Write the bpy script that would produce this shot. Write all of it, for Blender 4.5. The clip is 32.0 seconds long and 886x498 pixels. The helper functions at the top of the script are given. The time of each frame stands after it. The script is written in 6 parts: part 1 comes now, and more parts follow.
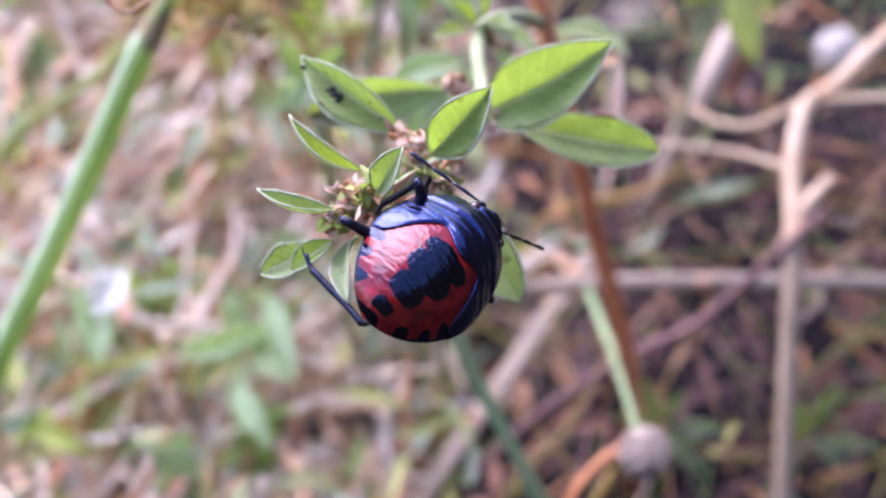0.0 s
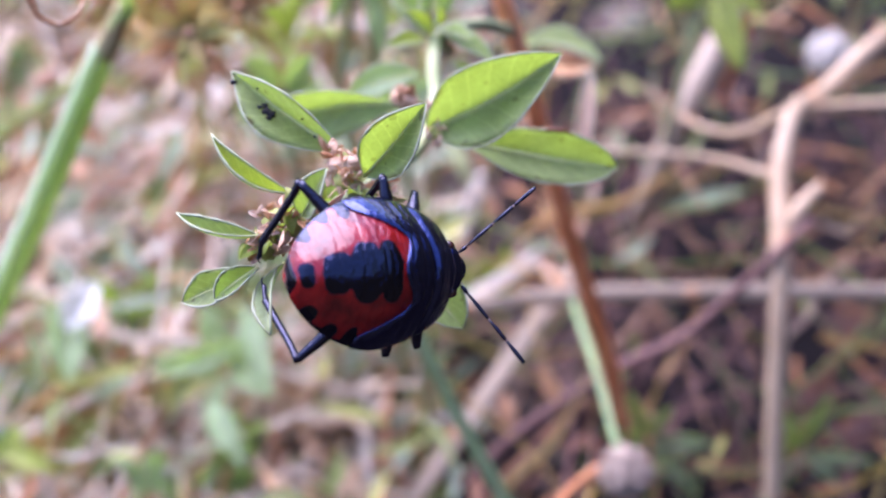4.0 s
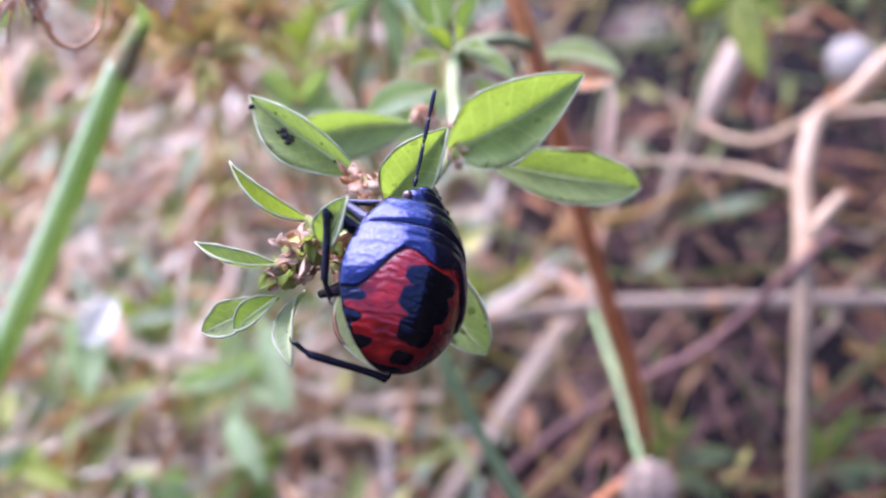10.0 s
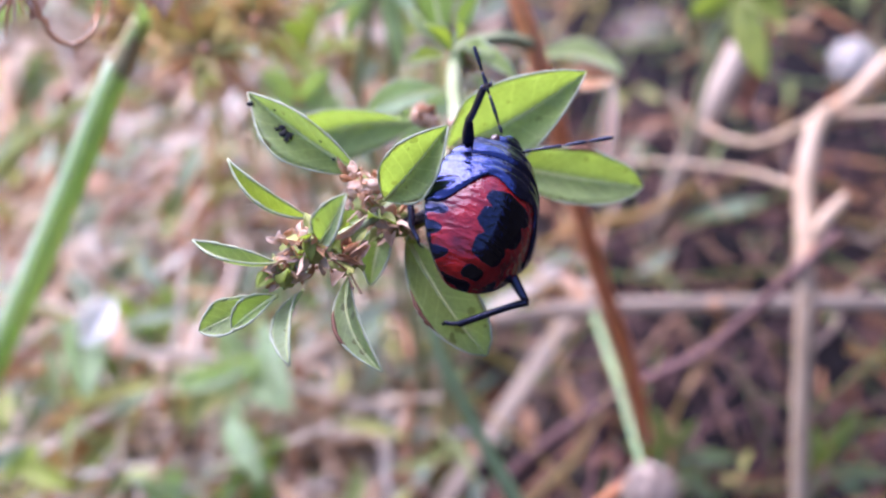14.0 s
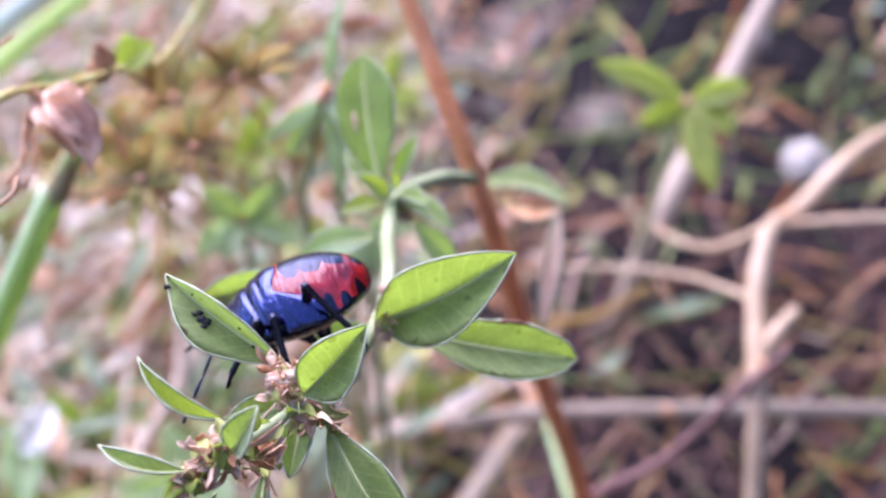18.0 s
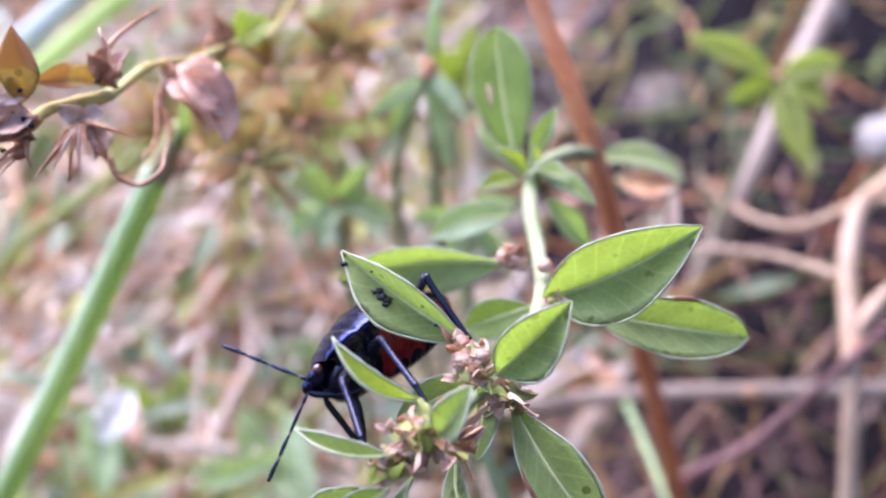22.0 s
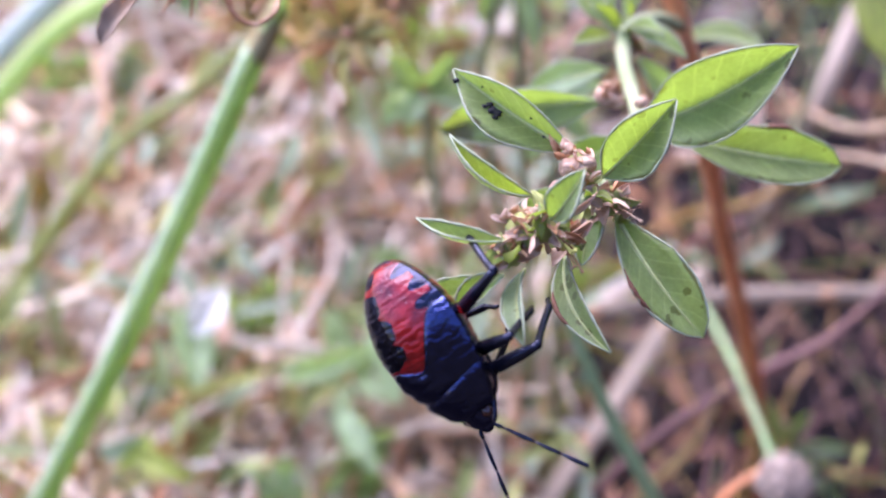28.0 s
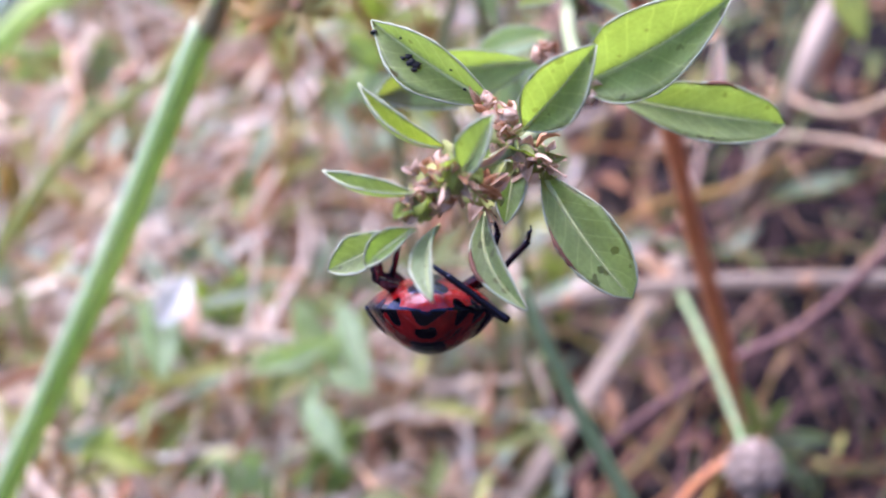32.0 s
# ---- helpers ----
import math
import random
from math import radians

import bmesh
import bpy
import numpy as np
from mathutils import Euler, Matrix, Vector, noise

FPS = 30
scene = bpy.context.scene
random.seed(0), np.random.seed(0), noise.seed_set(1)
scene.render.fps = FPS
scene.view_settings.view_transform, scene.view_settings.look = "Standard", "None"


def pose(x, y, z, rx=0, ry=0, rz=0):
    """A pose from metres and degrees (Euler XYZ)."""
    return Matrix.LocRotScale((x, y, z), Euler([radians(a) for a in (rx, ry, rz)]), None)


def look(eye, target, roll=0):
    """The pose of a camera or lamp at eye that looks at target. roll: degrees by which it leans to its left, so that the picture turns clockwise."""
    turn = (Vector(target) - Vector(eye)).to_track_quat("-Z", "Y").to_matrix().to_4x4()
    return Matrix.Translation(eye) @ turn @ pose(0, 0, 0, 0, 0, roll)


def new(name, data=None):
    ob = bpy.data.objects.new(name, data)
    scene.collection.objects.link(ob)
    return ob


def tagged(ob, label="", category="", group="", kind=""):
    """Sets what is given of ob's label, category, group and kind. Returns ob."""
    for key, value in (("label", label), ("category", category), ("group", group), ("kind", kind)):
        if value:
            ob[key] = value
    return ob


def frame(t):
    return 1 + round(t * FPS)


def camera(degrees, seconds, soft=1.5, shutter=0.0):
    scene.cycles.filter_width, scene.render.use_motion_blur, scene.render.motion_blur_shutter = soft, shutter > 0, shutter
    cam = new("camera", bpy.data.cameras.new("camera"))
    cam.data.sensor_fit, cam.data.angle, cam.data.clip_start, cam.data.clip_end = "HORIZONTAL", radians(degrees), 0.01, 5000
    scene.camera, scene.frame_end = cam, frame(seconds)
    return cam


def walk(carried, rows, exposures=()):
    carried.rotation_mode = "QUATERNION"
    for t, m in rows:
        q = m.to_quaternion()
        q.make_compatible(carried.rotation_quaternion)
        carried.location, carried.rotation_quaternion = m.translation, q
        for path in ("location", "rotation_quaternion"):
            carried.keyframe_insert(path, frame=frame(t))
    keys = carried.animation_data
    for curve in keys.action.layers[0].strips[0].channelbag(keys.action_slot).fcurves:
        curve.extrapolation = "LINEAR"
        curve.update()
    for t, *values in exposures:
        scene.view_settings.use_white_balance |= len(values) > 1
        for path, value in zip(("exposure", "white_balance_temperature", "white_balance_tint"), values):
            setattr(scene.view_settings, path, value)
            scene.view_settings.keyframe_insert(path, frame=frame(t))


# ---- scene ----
# ---- camera and its way (metres, degrees) ----
cam = camera(38.14, 32.0, soft=2.2)
cam.data.dof.use_dof = True
cam.data.dof.focus_distance = 0.071
cam.data.dof.aperture_fstop = 34.0
PATH = [
    (0.0, 0.00000, 0.00000, 0.18800, 40.000, -0.000, -0.000),
    (0.5, 0.00274, 0.00257, 0.18600, 40.437, -0.418, -0.282),
    (1.0, 0.00392, 0.00352, 0.18538, 40.439, -0.325, -0.286),
    (1.5, 0.00389, 0.00377, 0.18534, 40.413, -0.224, -0.397),
    (2.0, 0.00366, 0.00359, 0.18549, 40.425, -0.232, -0.356),
    (2.5, 0.00388, 0.00342, 0.18603, 40.327, -0.070, -0.329),
    (3.0, 0.00355, 0.00333, 0.18546, 40.261, -0.047, -0.289),
    (3.5, 0.00418, 0.00374, 0.18544, 40.114, 0.236, -0.086),
    (5.5, 0.00458, 0.00402, 0.18539, 40.117, 0.802, 0.199),
    (6.0, 0.00413, 0.00405, 0.18548, 40.149, 0.669, 0.039),
    (6.5, 0.00466, 0.00461, 0.18513, 40.189, 0.956, 0.091),
    (7.0, 0.00508, 0.00491, 0.18511, 40.085, 1.189, 0.195),
    (7.5, 0.00482, 0.00548, 0.18519, 40.157, 1.155, 0.126),
    (8.0, 0.00429, 0.00497, 0.18542, 40.099, 1.229, 0.161),
    (8.5, 0.00377, 0.00543, 0.18584, 40.175, 1.171, 0.008),
    (9.0, 0.00365, 0.00527, 0.18563, 40.189, 1.373, 0.175),
    (9.5, 0.00415, 0.00610, 0.18548, 40.021, 1.481, 0.252),
    (10.0, 0.00408, 0.00579, 0.18524, 40.277, 1.439, 0.172),
    (10.5, 0.00371, 0.00540, 0.18548, 40.345, 1.267, 0.136),
    (11.0, 0.00380, 0.00540, 0.18558, 40.472, 1.263, 0.136),
    (11.5, 0.00356, 0.00518, 0.18519, 40.519, 1.252, 0.161),
    (12.0, 0.00409, 0.00593, 0.18556, 40.463, 1.181, 0.145),
    (12.5, 0.00393, 0.00665, 0.18493, 40.231, 1.232, 0.196),
    (13.0, 0.00398, 0.00628, 0.18466, 40.371, 1.316, 0.218),
    (13.5, 0.00411, 0.00618, 0.18399, 40.385, 1.326, 0.319),
    (14.0, 0.00409, 0.00610, 0.18457, 40.381, 1.320, 0.335),
    (14.5, 0.00515, 0.00640, 0.18534, 40.796, 1.222, 0.446),
    (15.0, 0.00635, 0.00889, 0.18470, 41.205, 0.847, 0.209),
    (15.5, 0.00719, 0.00930, 0.18656, 41.675, 0.609, 0.029),
    (17.5, 0.00777, 0.01285, 0.18887, 42.697, 0.248, -0.307),
    (18.0, 0.00661, 0.01380, 0.18800, 42.630, 0.014, -0.429),
    (18.5, 0.00508, 0.01416, 0.18710, 42.693, -0.320, -0.595),
    (19.0, 0.00265, 0.01521, 0.18694, 42.429, -0.040, -0.388),
    (19.5, 0.00106, 0.01694, 0.18483, 42.092, 0.187, -0.311),
    (20.0, 0.00002, 0.01653, 0.18452, 42.162, -0.043, -0.275),
    (20.5, -0.00054, 0.01702, 0.18463, 42.267, -0.127, -0.474),
    (21.0, -0.00196, 0.01720, 0.18527, 42.132, 0.196, -0.588),
    (21.5, -0.00260, 0.01711, 0.18456, 41.857, 0.465, -0.571),
    (22.0, -0.00331, 0.01548, 0.18545, 41.942, 0.648, -0.395),
    (22.5, -0.00509, 0.01443, 0.18563, 41.699, 0.930, -0.206),
    (23.0, -0.00646, 0.01197, 0.18754, 41.717, 1.507, 0.281),
    (23.5, -0.00579, 0.01160, 0.18789, 41.746, 1.444, 0.364),
    (24.0, -0.00527, 0.01203, 0.18777, 41.696, 1.573, 0.478),
    (24.5, -0.00553, 0.01182, 0.18787, 41.525, 1.559, 0.439),
    (25.0, -0.00465, 0.01116, 0.18839, 41.571, 1.576, 0.564),
    (25.5, -0.00789, 0.00947, 0.18897, 41.455, 2.255, 0.675),
    (26.0, -0.00884, 0.00723, 0.18744, 41.118, 2.445, 1.322),
    (26.5, -0.00829, 0.00656, 0.18548, 40.427, 2.212, 1.289),
    (28.5, -0.00520, 0.00610, 0.18119, 40.166, 2.917, 1.424),
    (29.0, -0.00419, 0.00472, 0.17918, 40.025, 2.573, 1.376),
    (29.5, -0.00283, 0.00496, 0.17909, 40.256, 2.427, 1.203),
    (30.0, -0.00253, 0.00460, 0.17870, 40.215, 2.652, 1.160),
    (30.5, -0.00212, 0.00558, 0.17782, 40.296, 2.907, 1.392),
    (31.0, -0.00184, 0.00582, 0.17804, 40.435, 3.004, 1.403),
    (31.5, -0.00169, 0.00622, 0.17806, 40.508, 3.060, 1.314),
    (32.0, -0.00137, 0.00667, 0.17839, 40.501, 3.134, 1.294),
]
walk(cam, [(t, pose(x, y, z, rx, ry, rz)) for t, x, y, z, rx, ry, rz in PATH], exposures=[(0.0, 1.67, 5650.0, 38.0), (32.0, 1.67, 5650.0, 38.0)])

# ---- world and sun: bright, hazy open sky ----
world = bpy.data.worlds.new("sky")
scene.world = world
world.use_nodes = True
wn = world.node_tree.nodes
sky = wn.new("ShaderNodeTexSky")
sky.sky_type = "NISHITA"
sky.sun_disc = False
sky.sun_elevation = radians(45)
sky.sun_rotation = radians(-28)
sky.air_density, sky.dust_density, sky.ozone_density = 1.3, 1.0, 2.5
world.node_tree.links.new(sky.outputs["Color"], wn["Background"].inputs["Color"])
wn["Background"].inputs["Strength"].default_value = 0.15
sun_data = bpy.data.lights.new("sun", "SUN")
sun_data.energy = 2.7
sun_data.angle = radians(62)
sun_data.color = (1.0, 0.93, 0.85)
sun = new("sun", sun_data)
sun.matrix_world = look((0, 0, 0), (0.33, -0.62, -0.71))


# ---- materials ----
def material(name):
    m = bpy.data.materials.new(name)
    m.use_nodes = True
    n = m.node_tree.nodes
    return m, n, m.node_tree.links, n["Principled BSDF"]


def ramp(nodes, stops):
    r = nodes.new("ShaderNodeValToRGB")
    e = r.color_ramp.elements
    while len(e) < len(stops):
        e.new(0.5)
    for el, (p, c) in zip(e, stops):
        el.position, el.color = p, (*c, 1)
    return r


def mixer(nodes, links, fac, a, b):
    mx = nodes.new("ShaderNodeMix")
    mx.data_type = "RGBA"
    for sock, v in ((mx.inputs["Factor"], fac), (mx.inputs["A"], a), (mx.inputs["B"], b)):
        if isinstance(v, (tuple, list)):
            sock.default_value = (*v, 1)
        elif isinstance(v, (int, float)):
            sock.default_value = v
        else:
            links.new(v, sock)
    return mx.outputs["Result"]


def calc(nodes, links, op, a, b=None, c=None):
    mt = nodes.new("ShaderNodeMath")
    mt.operation = op
    for sock, v in zip(mt.inputs, (a, b, c)):
        if v is None:
            continue
        if isinstance(v, (int, float)):
            sock.default_value = v
        else:
            links.new(v, sock)
    return mt.outputs[0]


def coarse_fine(nodes, links, fine, coarse):
    """Two noises at real size, per metre."""
    co = nodes.new("ShaderNodeTexCoord")
    out = []
    for s in (fine, coarse):
        nz = nodes.new("ShaderNodeTexNoise")
        nz.inputs["Scale"].default_value = s
        nz.inputs["Detail"].default_value = 4
        links.new(co.outputs["Object"], nz.inputs["Vector"])
        out.append(nz.outputs["Fac"])
    return out


def relief(nodes, links, height, strength, distance, bsdf):
    bp = nodes.new("ShaderNodeBump")
    bp.inputs["Strength"].default_value = strength
    bp.inputs["Distance"].default_value = distance
    links.new(height, bp.inputs["Height"])
    links.new(bp.outputs["Normal"], bsdf.inputs["Normal"])


def plain(name, stops, rough=0.6, fine=2500, coarse=300, bump=0.3, depth=0.0001, glow=0.0, spec=0.4):
    """Mottled natural surface: colour by two noises, fine relief, a little light through it."""
    m, n, l, b = material(name)
    f, c = coarse_fine(n, l, fine, coarse)
    r = ramp(n, stops)
    l.new(calc(n, l, "ADD", calc(n, l, "MULTIPLY", f, 0.45), calc(n, l, "MULTIPLY", c, 0.55)), r.inputs["Fac"])
    l.new(r.outputs["Color"], b.inputs["Base Color"])
    b.inputs["Roughness"].default_value = rough
    b.inputs["Specular IOR Level"].default_value = spec
    relief(n, l, f, bump, depth, b)
    if glow:
        translucent(m, r.outputs["Color"], glow)
    return m


def translucent(m, colour, share):
    n, l = m.node_tree.nodes, m.node_tree.links
    tr = n.new("ShaderNodeBsdfTranslucent")
    l.new(colour, tr.inputs["Color"])
    mx = n.new("ShaderNodeMixShader")
    mx.inputs["Fac"].default_value = share
    l.new(n["Principled BSDF"].outputs[0], mx.inputs[1])
    l.new(tr.outputs[0], mx.inputs[2])
    l.new(mx.outputs[0], n["Material Output"].inputs["Surface"])


def leaf_material(name, dark, light, vein, specks=0.75, rough=0.42, tip=0.0, dry_from=0.78, tip_tone=(0.09, 0.035, 0.03), through_light=(0.80, 0.95, 0.26), share=0.63):
    """Blade: lit from behind it shows a clearer yellow-green than its greyish face; side veins run from the midrib to the margin, dark specks, soft mottling."""
    m, n, l, b = material(name)
    f, c = coarse_fine(n, l, 3500, 420)
    uv = n.new("ShaderNodeUVMap")
    sep = n.new("ShaderNodeSeparateXYZ")
    l.new(uv.outputs["UV"], sep.inputs[0])
    side = calc(n, l, "ABSOLUTE", calc(n, l, "SUBTRACT", sep.outputs["Y"], 0.5))
    run = calc(n, l, "SUBTRACT", calc(n, l, "MULTIPLY", sep.outputs["X"], 7.0), calc(n, l, "MULTIPLY", side, 3.4))
    run = calc(n, l, "ADD", run, calc(n, l, "MULTIPLY", c, 0.5))
    tooth = calc(n, l, "ABSOLUTE", calc(n, l, "SUBTRACT", calc(n, l, "FRACT", run), 0.5))
    line = calc(n, l, "MULTIPLY", calc(n, l, "SMOOTH_MIN", calc(n, l, "MAXIMUM", calc(n, l, "MULTIPLY_ADD", tooth, -11.0, 1.0), 0.0), 1.0, 0.1), 0.45)
    base = ramp(n, [(0.36, tuple(0.85 * v for v in dark)), (0.64, light)])
    l.new(calc(n, l, "ADD", calc(n, l, "MULTIPLY", f, 0.4), calc(n, l, "MULTIPLY", c, 0.6)), base.inputs["Fac"])
    col = mixer(n, l, line, base.outputs["Color"], vein)
    co = n.new("ShaderNodeTexCoord")
    vo = n.new("ShaderNodeTexVoronoi")
    vo.inputs["Scale"].default_value = 1100
    l.new(co.outputs["Object"], vo.inputs["Vector"])
    spot = calc(n, l, "LESS_THAN", vo.outputs["Distance"], calc(n, l, "MULTIPLY", calc(n, l, "MAXIMUM", calc(n, l, "SUBTRACT", c, 0.44), 0.0), 2.6 * specks))
    col = mixer(n, l, calc(n, l, "MULTIPLY", spot, 0.8), col, (0.03, 0.018, 0.008))
    burn = calc(n, l, "MULTIPLY", calc(n, l, "GREATER_THAN", side, 0.44), calc(n, l, "GREATER_THAN", c, 0.54))
    col = mixer(n, l, calc(n, l, "MULTIPLY", burn, 0.75), col, (0.10, 0.035, 0.014))
    if tip:
        dry = ramp(n, [(dry_from, (0, 0, 0)), (dry_from + 0.06, (1, 1, 1))])
        l.new(calc(n, l, "ADD", sep.outputs["X"], calc(n, l, "MULTIPLY", calc(n, l, "SUBTRACT", c, 0.5), 0.3)), dry.inputs["Fac"])
        col = mixer(n, l, calc(n, l, "MULTIPLY", dry.outputs["Color"], tip), col, tip_tone)
    l.new(col, b.inputs["Base Color"])
    b.inputs["Specular IOR Level"].default_value = 0.65
    b.inputs["Roughness"].default_value = rough
    b.inputs["Sheen Weight"].default_value = 0.9
    b.inputs["Sheen Tint"].default_value = (0.75, 0.85, 1.0, 1)
    b.inputs["Sheen Roughness"].default_value = 0.4
    relief(n, l, calc(n, l, "ADD", f, line), 0.35, 0.00012, b)
    translucent(m, mixer(n, l, 0.6, col, through_light), share)
    return m


def island_material(name, stops, rough=0.7, glow=0.0):
    """Joined litter: every loose piece takes its own tone."""
    m, n, l, b = material(name)
    geo = n.new("ShaderNodeNewGeometry")
    r = ramp(n, stops)
    r.color_ramp.interpolation = "LINEAR"
    l.new(geo.outputs["Random Per Island"], r.inputs["Fac"])
    f, c = coarse_fine(n, l, 1500, 90)
    col = mixer(n, l, calc(n, l, "MULTIPLY", f, 0.3), r.outputs["Color"], (0.3, 0.18, 0.12))
    l.new(col, b.inputs["Base Color"])
    b.inputs["Roughness"].default_value = rough
    relief(n, l, f, 0.4, 0.0003, b)
    if glow:
        translucent(m, col, glow)
    return m


LEAF = leaf_material("leaf_green", (0.21, 0.29, 0.10), (0.39, 0.50, 0.19), (0.60, 0.68, 0.28))
LEAF_TIPPED = leaf_material("leaf_brown_tip", (0.21, 0.29, 0.10), (0.39, 0.50, 0.19), (0.60, 0.68, 0.28), tip=0.9)
LEAF_PALE = leaf_material("leaf_pale", (0.20, 0.32, 0.06), (0.36, 0.50, 0.12), (0.48, 0.56, 0.26), 0.3)
LEAF_UNDER = leaf_material("leaf_underside", (0.26, 0.35, 0.18), (0.42, 0.52, 0.30), (0.52, 0.60, 0.38), 0.25)
LEAF_YOUNG = leaf_material("leaf_young", (0.27, 0.34, 0.04), (0.47, 0.52, 0.10), (0.54, 0.58, 0.28), 0.2)
LEAF_TEAL = leaf_material("leaf_teal", (0.26, 0.38, 0.20), (0.46, 0.60, 0.38), (0.54, 0.66, 0.46), 0.1)
LEAF_DARK = leaf_material("leaf_dark", (0.05, 0.10, 0.05), (0.13, 0.21, 0.11), (0.2, 0.28, 0.16), 0.1)
JOINT = plain("grass_joint", [(0.3, (0.36, 0.26, 0.11)), (0.7, (0.56, 0.50, 0.24))], 0.6, 1600, 160, glow=0.2)
LEAF_WITHERED = leaf_material("leaf_withered", (0.36, 0.20, 0.03), (0.56, 0.46, 0.08), (0.60, 0.50, 0.16), 0.7, 0.55, tip=0.95, dry_from=0.5, tip_tone=(0.34, 0.12, 0.03), through_light=(0.95, 0.75, 0.3), share=0.5)
RIB = plain("leaf_rib", [(0.3, (0.54, 0.60, 0.20)), (0.7, (0.72, 0.76, 0.36))], 0.6, glow=0.25)
RIM = plain("leaf_rim", [(0.3, (0.40, 0.46, 0.25)), (0.7, (0.60, 0.64, 0.46))], 0.85, glow=0.35)
STEM_GREEN = plain("stem_green", [(0.3, (0.18, 0.23, 0.09)), (0.5, (0.29, 0.34, 0.16)), (0.7, (0.38, 0.38, 0.23))], 0.75, 3500, 250)
STEM_OCHRE = plain("stem_ochre", [(0.3, (0.36, 0.22, 0.07)), (0.48, (0.58, 0.50, 0.16)), (0.68, (0.56, 0.60, 0.26))], 0.65, 1200, 320, glow=0.2)
STEM_RED = plain("stem_red", [(0.3, (0.50, 0.17, 0.055)), (0.5, (0.77, 0.31, 0.12)), (0.72, (0.87, 0.46, 0.24))], 0.5, 1600, 160, glow=0.15)
BRACT = plain("bract_brown", [(0.32, (0.30, 0.11, 0.045)), (0.5, (0.58, 0.30, 0.14)), (0.68, (0.82, 0.60, 0.40))], 0.7, 1800, 500, glow=0.2)
BRACT_PALE = plain("bract_pale", [(0.32, (0.58, 0.36, 0.22)), (0.66, (0.86, 0.68, 0.50))], 0.7, 2200, 500, glow=0.3)
CALYX = plain("calyx_green", [(0.3, (0.26, 0.30, 0.06)), (0.7, (0.50, 0.52, 0.17))], 0.6, 1800, 500, glow=0.2)
BUD_PINK = plain("bud_pink", [(0.34, (0.42, 0.22, 0.12)), (0.66, (0.76, 0.56, 0.40))], 0.7, 2000, 500, glow=0.15)
POD_PINK = plain("pod_pink", [(0.34, (0.72, 0.49, 0.34)), (0.66, (0.95, 0.79, 0.62))], 0.75, 900, 260, bump=0.7, depth=0.0004, glow=0.45)
GRASS = plain("grass_stem", [(0.3, (0.50, 0.66, 0.20)), (0.7, (0.74, 0.86, 0.36))], 0.45, 1400, 60, glow=0.5)
GRASS_SHEATH_LIT = plain("grass_sheath_lit", [(0.3, (0.70, 0.86, 0.52)), (0.7, (0.88, 0.95, 0.74))], 0.45, 1400, 60, glow=0.4)
GRASS_YELLOW = plain("grass_yellow", [(0.3, (0.38, 0.44, 0.11)), (0.7, (0.58, 0.62, 0.24))], 0.55, 1400, 60, glow=0.25)
GRASS_LOW = plain("grass_low", [(0.3, (0.24, 0.36, 0.13)), (0.7, (0.42, 0.54, 0.28))], 0.5, 1400, 60, glow=0.2)
GRASS_PALE = plain("grass_pale", [(0.3, (0.44, 0.54, 0.36)), (0.7, (0.72, 0.76, 0.66))], 0.45, 1200, 60, glow=0.2)
STRAW = plain("straw", [(0.3, (0.31, 0.20, 0.11)), (0.5, (0.50, 0.36, 0.22)), (0.7, (0.64, 0.50, 0.34))], 0.65, 900, 90)
STRAW_PALE = plain("straw_pale", [(0.3, (0.25, 0.185, 0.125)), (0.7, (0.42, 0.335, 0.24))], 0.6, 900, 90)
DRY_EDGE = plain("dry_edge", [(0.3, (0.08, 0.028, 0.014)), (0.7, (0.24, 0.10, 0.05))], 0.7)
PETAL = plain("petal_white", [(0.3, (0.64, 0.50, 0.38)), (0.7, (0.88, 0.78, 0.64))], 0.6, 2200, 500, glow=0.4)
BLEACHED = plain("leaf_bleached", [(0.3, (0.80, 0.76, 0.62)), (0.7, (0.95, 0.93, 0.84))], 0.35, 1200, 260, glow=0.3, spec=0.6)
LEAF_DEAD = plain("leaf_dead", [(0.3, (0.20, 0.12, 0.07)), (0.7, (0.50, 0.37, 0.24))], 0.8, 1200, 260, bump=0.6)
TWIG = plain("twig", [(0.3, (0.10, 0.05, 0.045)), (0.7, (0.26, 0.14, 0.12))], 0.75, 1500, 120)
SEED_HEAD = plain("seed_head", [(0.34, (0.22, 0.16, 0.12)), (0.66, (0.55, 0.44, 0.34))], 0.85, 1500, 500, bump=0.8, depth=0.0004)
WHITE_HEAD = plain("white_head", [(0.3, (0.50, 0.46, 0.38)), (0.7, (0.78, 0.73, 0.62))], 0.85, 1500, 400, bump=0.8, depth=0.0004)


